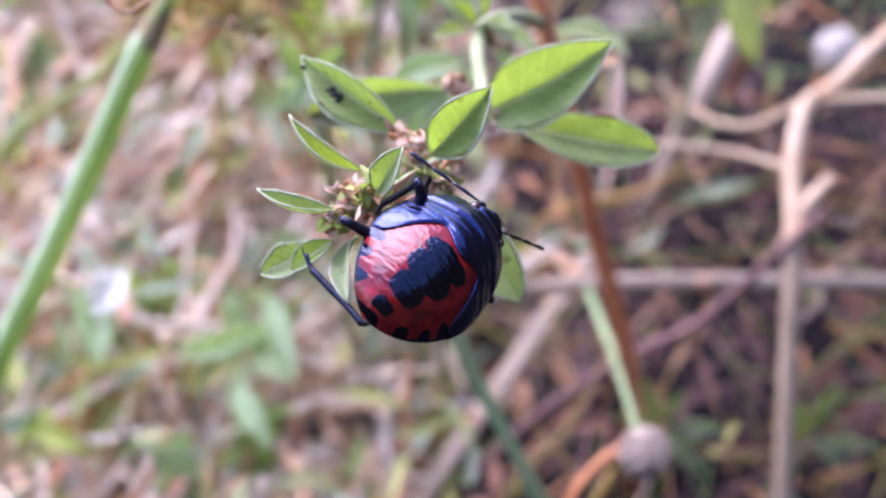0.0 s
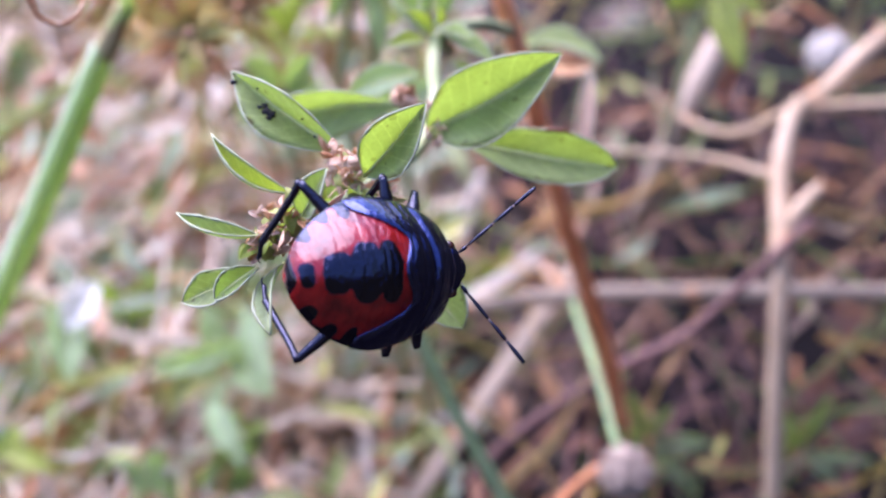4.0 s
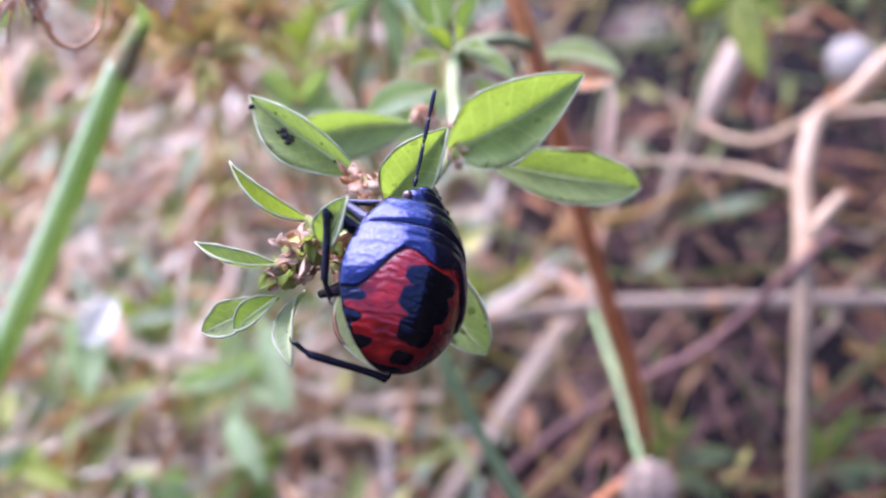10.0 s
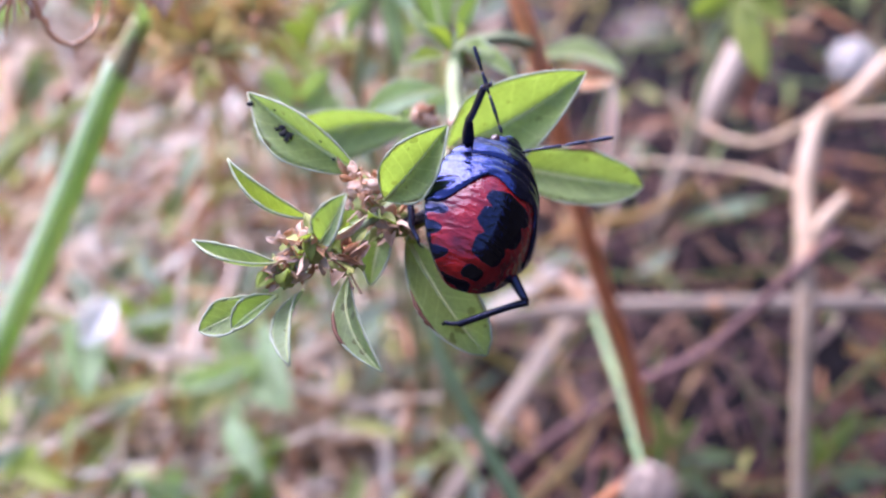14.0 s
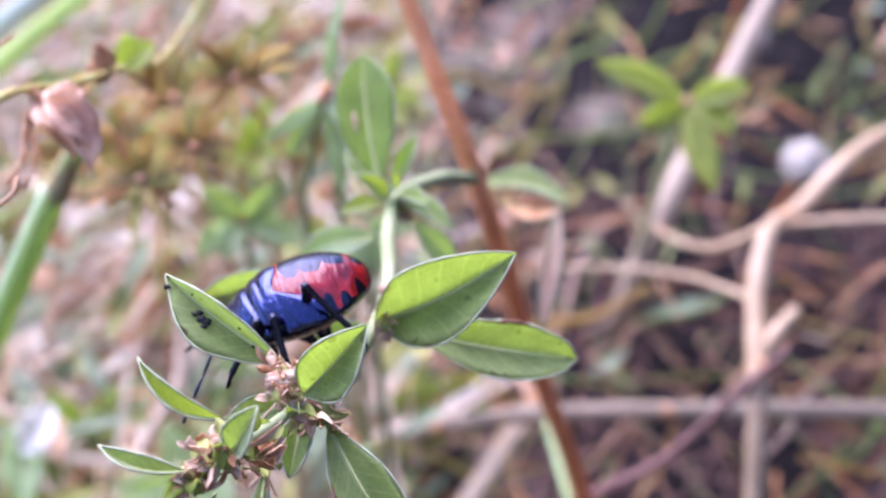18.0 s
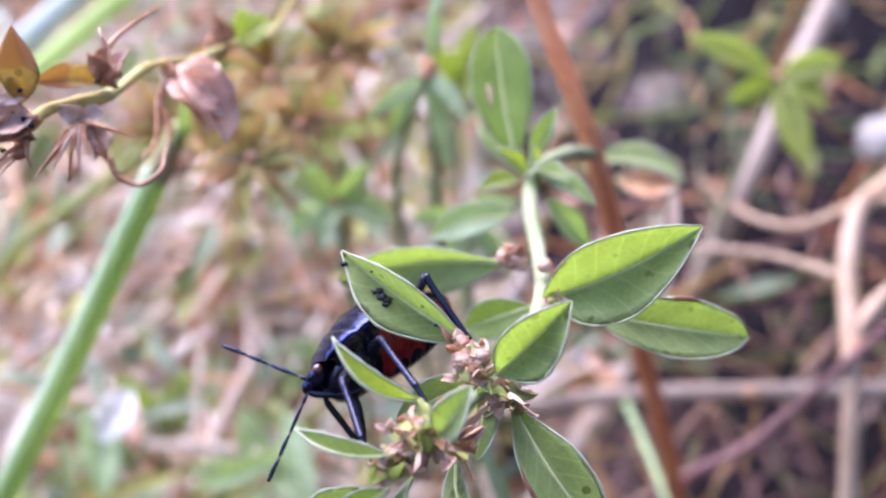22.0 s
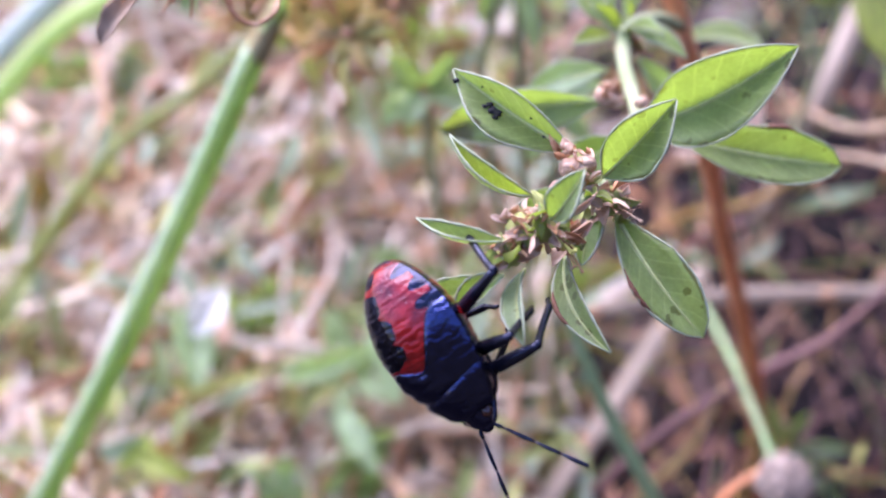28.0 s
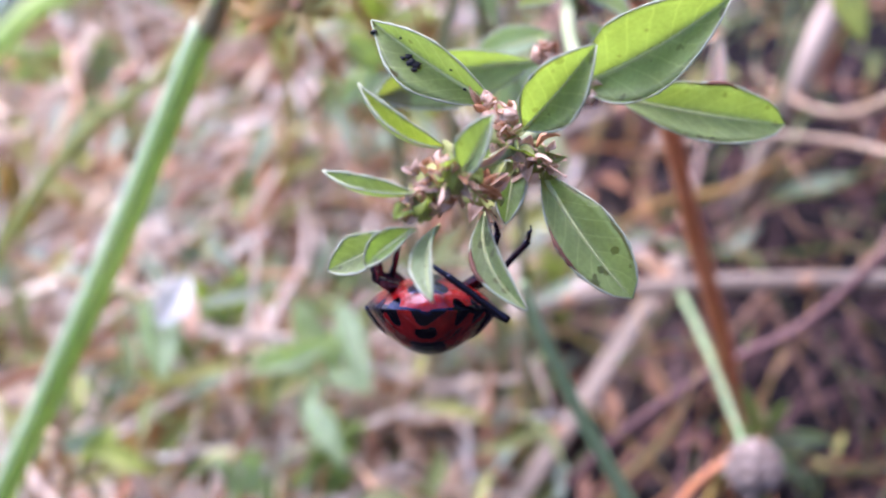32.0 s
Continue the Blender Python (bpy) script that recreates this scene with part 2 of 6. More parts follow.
def soil_material():
    """Dry pale thatch on one side passes into bare earth on the other, darkened by painted shade."""
    m, n, l, b = material("soil")
    f, c = coarse_fine(n, l, 420, 28)
    # near-black earth: the shade in its gaps is put into the colour
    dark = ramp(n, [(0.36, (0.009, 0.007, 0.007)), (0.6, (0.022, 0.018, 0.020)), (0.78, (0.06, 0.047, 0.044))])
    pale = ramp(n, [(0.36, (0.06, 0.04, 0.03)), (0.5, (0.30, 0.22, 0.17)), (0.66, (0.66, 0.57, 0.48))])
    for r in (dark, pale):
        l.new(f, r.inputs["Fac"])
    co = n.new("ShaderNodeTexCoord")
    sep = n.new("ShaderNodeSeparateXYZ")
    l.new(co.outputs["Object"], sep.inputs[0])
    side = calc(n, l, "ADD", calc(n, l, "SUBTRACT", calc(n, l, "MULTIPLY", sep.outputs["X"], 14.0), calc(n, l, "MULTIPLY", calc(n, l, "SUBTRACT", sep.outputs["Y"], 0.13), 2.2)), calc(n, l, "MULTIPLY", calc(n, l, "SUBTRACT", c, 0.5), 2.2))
    # painted shade towards the front too, so that the insect mirrors dark ground
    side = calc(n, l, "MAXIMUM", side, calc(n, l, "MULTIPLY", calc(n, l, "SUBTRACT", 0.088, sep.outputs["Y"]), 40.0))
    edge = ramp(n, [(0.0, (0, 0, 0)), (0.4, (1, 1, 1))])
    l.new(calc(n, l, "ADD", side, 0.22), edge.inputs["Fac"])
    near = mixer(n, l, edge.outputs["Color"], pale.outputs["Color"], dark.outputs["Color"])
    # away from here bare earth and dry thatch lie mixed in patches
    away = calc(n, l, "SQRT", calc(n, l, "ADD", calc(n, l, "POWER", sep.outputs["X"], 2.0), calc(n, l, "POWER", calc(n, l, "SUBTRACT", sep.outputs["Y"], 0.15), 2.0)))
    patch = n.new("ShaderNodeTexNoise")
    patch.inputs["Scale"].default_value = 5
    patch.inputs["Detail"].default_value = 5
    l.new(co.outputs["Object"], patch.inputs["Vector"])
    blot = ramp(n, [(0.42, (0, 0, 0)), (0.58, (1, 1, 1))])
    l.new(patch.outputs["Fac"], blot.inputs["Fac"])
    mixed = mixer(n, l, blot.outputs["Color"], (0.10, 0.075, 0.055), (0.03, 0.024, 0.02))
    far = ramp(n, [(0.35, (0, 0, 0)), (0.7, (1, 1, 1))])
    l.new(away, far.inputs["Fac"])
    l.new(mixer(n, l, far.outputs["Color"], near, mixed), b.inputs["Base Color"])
    b.inputs["Roughness"].default_value = 0.95
    b.inputs["Specular IOR Level"].default_value = 0.1
    relief(n, l, f, 0.9, 0.004, b)
    return m


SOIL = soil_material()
LITTER_STRAW = island_material("litter_straw", [(0.0, (0.13, 0.08, 0.05)), (0.2, (0.52, 0.33, 0.19)), (0.45, (0.86, 0.68, 0.44)), (0.75, (0.93, 0.82, 0.64)), (1.0, (0.92, 0.88, 0.78))])
LITTER_GREEN = island_material("litter_green", [(0.0, (0.12, 0.20, 0.05)), (0.3, (0.36, 0.44, 0.12)), (0.55, (0.64, 0.62, 0.18)), (0.75, (0.36, 0.50, 0.30)), (1.0, (0.58, 0.70, 0.52))], 0.6, 0.3)
LITTER_BROWN = island_material("litter_brown", [(0.0, (0.14, 0.06, 0.04)), (0.3, (0.60, 0.26, 0.09)), (0.7, (0.84, 0.50, 0.25)), (1.0, (0.86, 0.66, 0.46))], 0.75, 0.15)


def object_material(name, stops, rough=0.7, glow=0.0):
    """Pieces that are objects of their own: each takes its own tone."""
    m, n, l, b = material(name)
    info = n.new("ShaderNodeObjectInfo")
    r = ramp(n, stops)
    l.new(info.outputs["Random"], r.inputs["Fac"])
    f, c = coarse_fine(n, l, 1500, 120)
    col = mixer(n, l, calc(n, l, "MULTIPLY", f, 0.4), r.outputs["Color"], (0.2, 0.12, 0.07))
    l.new(col, b.inputs["Base Color"])
    b.inputs["Roughness"].default_value = rough
    relief(n, l, f, 0.4, 0.0003, b)
    if glow:
        translucent(m, col, glow)
    return m


# dark surface of the added banks that block the sky
SKY_BLOCK = plain("sky_block_dark", [(0.3, (0.018, 0.016, 0.012)), (0.7, (0.05, 0.042, 0.03))], 0.9, 60, 8, bump=0.8, depth=0.01)
STRAW_MIX = object_material("straw_mix", [(0.0, (0.38, 0.25, 0.15)), (0.3, (0.68, 0.54, 0.40)), (0.7, (0.84, 0.73, 0.57)), (1.0, (0.88, 0.82, 0.70))])
BROWN_MIX = object_material("brown_mix", [(0.0, (0.22, 0.10, 0.06)), (0.4, (0.54, 0.25, 0.11)), (0.7, (0.76, 0.44, 0.25)), (1.0, (0.78, 0.58, 0.44))], 0.75, 0.2)
OCHRE_MIX = object_material("ochre_mix", [(0.0, (0.50, 0.28, 0.08)), (0.3, (0.80, 0.60, 0.15)), (0.55, (0.62, 0.62, 0.18)), (0.78, (0.86, 0.52, 0.22)), (1.0, (0.82, 0.76, 0.34))], 0.6, 0.5)
GREEN_MIX = object_material("green_mix", [(0.0, (0.14, 0.22, 0.06)), (0.3, (0.30, 0.36, 0.09)), (0.55, (0.50, 0.50, 0.14)), (0.8, (0.24, 0.36, 0.20)), (1.0, (0.48, 0.58, 0.42))], 0.55, 0.3)


def shell_material(name, mark):
    """Lacquered cuticle: blue-black, with red where the mark is low."""
    m, n, l, b = material(name)
    f, c = coarse_fine(n, l, 5000, 900)
    black = ramp(n, [(0.3, (0.008, 0.009, 0.02)), (0.7, (0.02, 0.023, 0.05))] if mark else [(0.3, (0.020, 0.025, 0.074)), (0.7, (0.040, 0.050, 0.145))])
    l.new(f, black.inputs["Fac"])
    col = black.outputs["Color"]
    if mark:
        at = n.new("ShaderNodeAttribute")
        at.attribute_name = "mark"
        red = ramp(n, [(0.3, (0.09, 0.002, 0.002)), (0.5, (0.20, 0.005, 0.004)), (0.75, (0.33, 0.013, 0.008))])
        l.new(c, red.inputs["Fac"])
        edge = ramp(n, [(0.44, (0, 0, 0)), (0.56, (1, 1, 1))])
        l.new(calc(n, l, "ADD", at.outputs["Fac"], calc(n, l, "MULTIPLY", calc(n, l, "SUBTRACT", f, 0.5), 0.22)), edge.inputs["Fac"])
        col = mixer(n, l, edge.outputs["Color"], red.outputs["Color"], col)
    l.new(col, b.inputs["Base Color"])
    if mark:
        l.new(edge.outputs["Color"], b.inputs["Metallic"])
    else:
        b.inputs["Metallic"].default_value = 1.0
    b.inputs["Roughness"].default_value = 0.12 if mark else 0.2
    b.inputs["Specular IOR Level"].default_value = 0.35
    b.inputs["Specular Tint"].default_value = (0.8, 0.85, 1.0, 1)
    b.inputs["Coat Weight"].default_value = 0.32 if mark else 0.3
    b.inputs["Coat IOR"].default_value = 1.65
    b.inputs["Coat Roughness"].default_value = 0.05
    b.inputs["Coat Tint"].default_value = (0.9, 0.92, 1.0, 1)
    wv = n.new("ShaderNodeTexWave")
    wv.bands_direction = "Y"
    wv.inputs["Scale"].default_value = 620
    wv.inputs["Distortion"].default_value = 7
    wv.inputs["Detail"].default_value = 3
    wv.inputs["Detail Scale"].default_value = 2
    co = n.new("ShaderNodeTexCoord")
    l.new(co.outputs["Object"], wv.inputs["Vector"])
    relief(n, l, calc(n, l, "ADD", calc(n, l, "MULTIPLY", f, 0.5), calc(n, l, "ADD", calc(n, l, "MULTIPLY", wv.outputs["Fac"], 0.5), calc(n, l, "MULTIPLY", c, 1.3))), 0.55 if mark else 0.35, 0.00012, b)
    return m


SHELL = shell_material("cuticle_black", False)
SHELL_MARKED = shell_material("cuticle_marked", True)
LIMB = plain("limb_black", [(0.3, (0.012, 0.012, 0.022)), (0.7, (0.04, 0.042, 0.075))], 0.24, 5000, 900, spec=0.8)
LIMB.node_tree.nodes["Principled BSDF"].inputs["Metallic"].default_value = 0.75
BAND = plain("limb_pale", [(0.3, (0.16, 0.10, 0.08)), (0.7, (0.34, 0.24, 0.20))], 0.5)
EYE = plain("eye_brown", [(0.3, (0.03, 0.008, 0.006)), (0.7, (0.07, 0.02, 0.012))], 0.15, spec=0.8)
DROPPING = plain("dropping", [(0.3, (0.008, 0.008, 0.01)), (0.7, (0.03, 0.028, 0.03))], 0.8, 3000, 800, bump=0.8)


# ---- mesh helpers: all sizes below are in millimetres ----
MM = 0.001


def vec(p):
    return Vector(p)


def link_mesh(name, bm, mat, smooth=True):
    bmesh.ops.transform(bm, matrix=Matrix.Scale(MM, 4), verts=bm.verts)
    me = bpy.data.meshes.new(name)
    bm.to_mesh(me)
    bm.free()
    if smooth:
        me.polygons.foreach_set("use_smooth", [True] * len(me.polygons))
    me.materials.append(mat)
    return me


def part(name, bm, mat, parent=None, label=""):
    ob = new(name, link_mesh(name, bm, mat))
    if parent is not None:
        ob.parent = parent
        ob.matrix_parent_inverse = Matrix() if parent.type != "EMPTY" else Matrix.Translation(-parent.location)
    return tagged(ob, label=label)


def thing(name, place, label, category, group="", kind=""):
    ob = new(name)
    ob.empty_display_size = 0.002
    ob.location = vec(place) * MM
    return tagged(ob, label, category, group, kind)


def smooth_line(points, per=6):
    """Catmull-Rom through the points."""
    p = [vec(q) for q in points]
    p = [p[0] * 2 - p[1]] + p + [p[-1] * 2 - p[-2]]
    out = []
    for i in range(1, len(p) - 2):
        for k in range(per):
            t = k / per
            out.append(0.5 * (2 * p[i] + (p[i + 1] - p[i - 1]) * t + (2 * p[i - 1] - 5 * p[i] + 4 * p[i + 1] - p[i + 2]) * t * t
                              + (3 * p[i] - p[i - 1] - 3 * p[i + 1] + p[i + 2]) * t ** 3))
    out.append(p[-2].copy())
    return out


def tube(bm, points, radii, sides=9, per=6, flat=1.0, wobble=0.0, seed=0):
    """A closed tapering tube along a smooth line; flat below 1 presses it in one direction."""
    rnd = random.Random(seed)
    line = smooth_line(points, per) if per > 1 else [vec(p) for p in points]
    n = len(line)
    rings = []
    side = None
    for i, q in enumerate(line):
        d = (line[min(i + 1, n - 1)] - line[max(i - 1, 0)]).normalized()
        if side is None:
            side = d.orthogonal().normalized()
        side = (side - d * side.dot(d)).normalized()
        up = d.cross(side)
        s = i / (n - 1) * (len(radii) - 1)
        a = min(int(s), len(radii) - 2)
        r = radii[a] + (radii[a + 1] - radii[a]) * (s - a)
        r *= 1 + wobble * (rnd.random() - 0.5)
        rings.append([bm.verts.new(q + side * (r * math.cos(2 * math.pi * k / sides)) + up * (flat * r * math.sin(2 * math.pi * k / sides))) for k in range(sides)])
    for a, b in zip(rings, rings[1:]):
        for k in range(sides):
            bm.faces.new((a[k], a[(k + 1) % sides], b[(k + 1) % sides], b[k]))
    bm.faces.new(rings[0][::-1])
    bm.faces.new(rings[-1])
    return line


def ball(bm, centre, radii, detail=2, rough=0.0, seed=0, turn=None):
    got = bmesh.ops.create_icosphere(bm, subdivisions=detail, radius=1.0)["verts"]
    for v in got:
        k = 1 + rough * noise.noise(v.co * 3.1 + Vector((seed, 0, 0)))
        co = Vector((v.co.x * radii[0] * k, v.co.y * radii[1] * k, v.co.z * radii[2] * k))
        v.co = (turn @ co if turn else co) + vec(centre)


class Blade:
    """The surface of a leaf: base, tip, the side that it shows, width, bow of the midrib along that side, sideways curve, fold."""

    def __init__(self, base, tip, face, width, bow=0.0, sway=0.0, fold=0.25, widest=0.45, point=0.9, twist=0.0, wave=0.0, seed=0):
        self.b, self.t = vec(base), vec(tip)
        self.d = (self.t - self.b).normalized()
        n = vec(face)
        self.n = (n - self.d * n.dot(self.d)).normalized()
        self.s = self.d.cross(self.n)
        self.w, self.bow, self.sway, self.fold = width / 2 * 1.06, bow, sway, fold * 1.5
        self.widest, self.point, self.twist, self.wave, self.seed = widest, point, twist, wave, seed

    def mid(self, u):
        k = 4 * u * (1 - u)
        return self.b.lerp(self.t, u) + self.n * (self.bow * k) + self.s * (self.sway * k)

    def half(self, u):
        m = self.widest
        x = u / m if u < m else (1 - u) / (1 - m)
        f = math.sin(0.5 * math.pi * max(x, 0)) ** (0.9 if u < m else 0.8 * self.point)
        return self.w * max(f, 0.03)

    def at(self, u, v, lift=0.0):
        h = self.half(u)
        a = self.twist * (u - 0.3)
        s = self.s * math.cos(a) + self.n * math.sin(a)
        n = self.n * math.cos(a) - self.s * math.sin(a)
        edge = noise.noise(Vector((u * 5 + self.seed * 3.7, v * 0.7, self.seed)))
        rise = self.fold * abs(v) ** 1.4 * h + self.wave * edge * abs(v) * h - 0.05 * self.w * (1 - abs(v)) ** 2
        return self.mid(u) + s * (v * h * (1 + 0.05 * edge)) + n * (rise + lift)


def leaf(parent, blade, mat=None, rib=None, rim=None, thick=0.14, name="leaf", label="", nu=14, nv=8, trims=True):
    """One leaf part with its midrib and its pale hairy margin under it."""
    bm = bmesh.new()
    layer = bm.loops.layers.uv.new("UVMap")
    us = [i / nu for i in range(nu + 1)]
    vs = [-1 + 2 * j / nv for j in range(nv + 1)]
    sheets = []
    for lift in (0.0, -thick):
        sheets.append([[bm.verts.new(blade.at(u, v, lift * (1 - 0.6 * v * v))) for v in vs] for u in us])
    top, low = sheets
    uvs = {}
    for i, u in enumerate(us):
        for j, v in enumerate(vs):
            uvs[top[i][j]] = uvs[low[i][j]] = (u, 0.5 + 0.5 * v)
    for i in range(nu):
        for j in range(nv):
            bm.faces.new((top[i][j], top[i + 1][j], top[i + 1][j + 1], top[i][j + 1]))
            bm.faces.new((low[i][j + 1], low[i + 1][j + 1], low[i + 1][j], low[i][j]))
    for j0, flip in ((0, False), (nv, True)):
        for i in range(nu):
            q = (top[i][j0], low[i][j0], low[i + 1][j0], top[i + 1][j0])
            bm.faces.new(q[::-1] if flip else q)
    for f in bm.faces:
        for lp in f.loops:
            lp[layer].uv = uvs[lp.vert]
    bmesh.ops.recalc_face_normals(bm, faces=bm.faces)
    ob = part(name, bm, mat or LEAF, parent, label)
    if trims:
        bm = bmesh.new()
        r = 0.05 * blade.w + 0.03
        tube(bm, [blade.at(0.0 + 0.97 * i / 10, 0.0, 0.01) for i in range(11)], [r * 1.9, r, r * 0.3], 6, 1, flat=0.6)
        part("midrib", bm, rib or RIB, ob)
        bm = bmesh.new()
        for sgn in (-1, 1):
            tube(bm, [blade.at(0.02 + 0.98 * i / 14, sgn * 1.0, -0.05) for i in range(15)], [0.04, 0.08, 0.08, 0.05], 5, 1, wobble=0.8, seed=3)
        part("margin", bm, rim or RIM, ob)
    return ob


CAM_DIR = Vector((0, -0.66, 0.75))   # the open side of the shoot, up and to the front
UP_DIR = Vector((0, 0.766, 0.643))


def facing(x, y, z):
    """A direction out of: sideways, along the shoot's upper side, out of its open side."""
    return Vector((1, 0, 0)) * x + UP_DIR * y + CAM_DIR * z


# ---- ground: one sheet out to the horizon ----
def ground():
    inner = [-0.30 + 0.6 * i / 90 for i in range(91)]
    outer = [0.36, 0.45, 0.6, 0.9, 1.5, 3, 6, 12, 30, 80, 200]
    xs = [-v for v in outer[::-1]] + inner + outer
    verts, faces = [], []
    n = len(xs)
    for y in xs:
        for x in xs:
            h = 0.010 * noise.noise(Vector((x * 14, y * 14, 0))) + 0.004 * noise.noise(Vector((x * 60, y * 60, 3)))
            h *= 1.0 if max(abs(x), abs(y)) < 0.5 else 0.3
            verts.append((x, y + 0.13, h - 0.006))
    for j in range(n - 1):
        for i in range(n - 1):
            a = j * n + i
            faces.append((a, a + 1, a + n + 1, a + n))
    me = bpy.data.meshes.new("ground")
    me.from_pydata(verts, [], faces)
    me.polygons.foreach_set("use_smooth", [True] * len(faces))
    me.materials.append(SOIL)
    tagged(new("ground", me), "dark crumbly soil under dry plant litter", "ground", kind="structure")


ground()


# ---- plain unseen banks added behind and beside the camera, to block sky light and reflections ----
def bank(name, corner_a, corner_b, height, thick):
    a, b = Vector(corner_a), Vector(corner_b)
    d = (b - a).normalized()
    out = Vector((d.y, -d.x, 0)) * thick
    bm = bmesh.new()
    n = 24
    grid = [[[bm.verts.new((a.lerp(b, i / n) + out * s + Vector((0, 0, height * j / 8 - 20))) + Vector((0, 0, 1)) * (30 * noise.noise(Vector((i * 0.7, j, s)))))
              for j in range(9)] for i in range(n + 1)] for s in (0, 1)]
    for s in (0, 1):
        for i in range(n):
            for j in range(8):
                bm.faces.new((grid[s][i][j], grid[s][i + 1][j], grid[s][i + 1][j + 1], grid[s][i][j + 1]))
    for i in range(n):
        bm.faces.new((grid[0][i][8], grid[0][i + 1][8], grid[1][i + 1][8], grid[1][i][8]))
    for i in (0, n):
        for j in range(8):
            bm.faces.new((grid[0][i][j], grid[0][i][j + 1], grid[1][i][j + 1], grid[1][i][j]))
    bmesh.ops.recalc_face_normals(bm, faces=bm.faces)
    tagged(part(name, bm, SKY_BLOCK), "plain dark unseen bank added to keep off sky light", "bank", kind="structure")


bank("sky_block_south", (-420, -150, 0), (420, -150, 0), 340, 200)
bank("sky_block_east", (420, -420, 0), (420, 900, 0), 520, 150)


# ---- loose litter and low growth on the ground ----
def litter(name, count, mat, label, category, seed, length, width, high, kind, dens):
    rnd = random.Random(seed)
    verts, faces = [], []
    made = 0
    while made < count:
        x, y = rnd.uniform(-150, 150), rnd.uniform(84, 330)
        if rnd.random() > dens(x, y):
            continue
        made += 1
        ln, w = rnd.uniform(*length), rnd.uniform(*width)
        yaw = rnd.gauss(1.1, 0.7) if rnd.random() < 0.55 else rnd.uniform(0, math.pi)
        pitch = rnd.gauss(0, 0.28)
        z = abs(rnd.gauss(0, 1)) * high + 1.0
        d = Vector((math.cos(yaw) * math.cos(pitch), math.sin(yaw) * math.cos(pitch), math.sin(pitch)))
        s = d.cross(Vector((rnd.gauss(0, 0.5), rnd.gauss(0, 0.5), 1))).normalized()
        u = s.cross(d)
        c = Vector((x, y, z))
        bend = rnd.uniform(-0.12, 0.12) * ln
        side = rnd.uniform(-0.10, 0.10) * ln
        base = len(verts)
        if kind == "blade":
            steps = [(-0.5, 0.75), (-0.17, 1.0), (0.17, 0.95), (0.5, 0.45)]
        else:
            steps = [(-0.5, 0.12), (-0.22, 0.85), (0.12, 1.0), (0.5, 0.08)]
        th = 0.35 * w if kind == "blade" else 0.14 * w
        for t, k in steps:
            p = c + d * (ln * t) + u * (bend * (1 - 4 * t * t)) + s * (side * (1 - 4 * t * t))
            for a, b in ((-0.5, -0.1), (0.0, 0.5), (0.5, -0.1)) if kind == "blade" else ((-0.5, 0.8), (0.0, -0.4), (0.5, 0.8)):
                verts.append((p + s * (a * w * k) + u * (b * th * 2)) * MM)
        for i in range(3):
            a = base + 3 * i
            faces += [(a, a + 1, a + 4, a + 3), (a + 1, a + 2, a + 5, a + 4)]
            if kind == "blade":
                faces.append((a + 2, a, a + 3, a + 5))
    me = bpy.data.meshes.new(name)
    me.from_pydata([tuple(v) for v in verts], [], faces)
    me.materials.append(mat)
    return tagged(new(name, me), label, category, kind="stuff")


def thick_left(x, y):
    x -= max(0.0, (y - 130) * 0.06)
    return 1.0 if x < -26 else max(0.008 if x < 24 else 0.0, 1.0 - (x + 26) / 28)


def even(x, y):
    return 1.0 if x < 5 else 0.04


def sparse_right(x, y):
    return 1.0 if x < 0 else 0.06


litter("dry_straw", 5400, LITTER_STRAW, "tangled pale dry straw and stalk bits on soil", "straw", 15, (6, 30), (0.7, 2.2), 7.5, "blade", thick_left)
litter("dry_twigs", 2400, LITTER_BROWN, "thin orange-brown dry twigs in the litter", "twigs", 12, (6, 24), (0.5, 1.5), 8.0, "blade", sparse_right)
litter("low_weeds", 2900, LITTER_GREEN, "low green and yellowish creeping weed leaves", "weeds", 13, (4, 14), (1.0, 3.0), 10.0, "leaf", even)


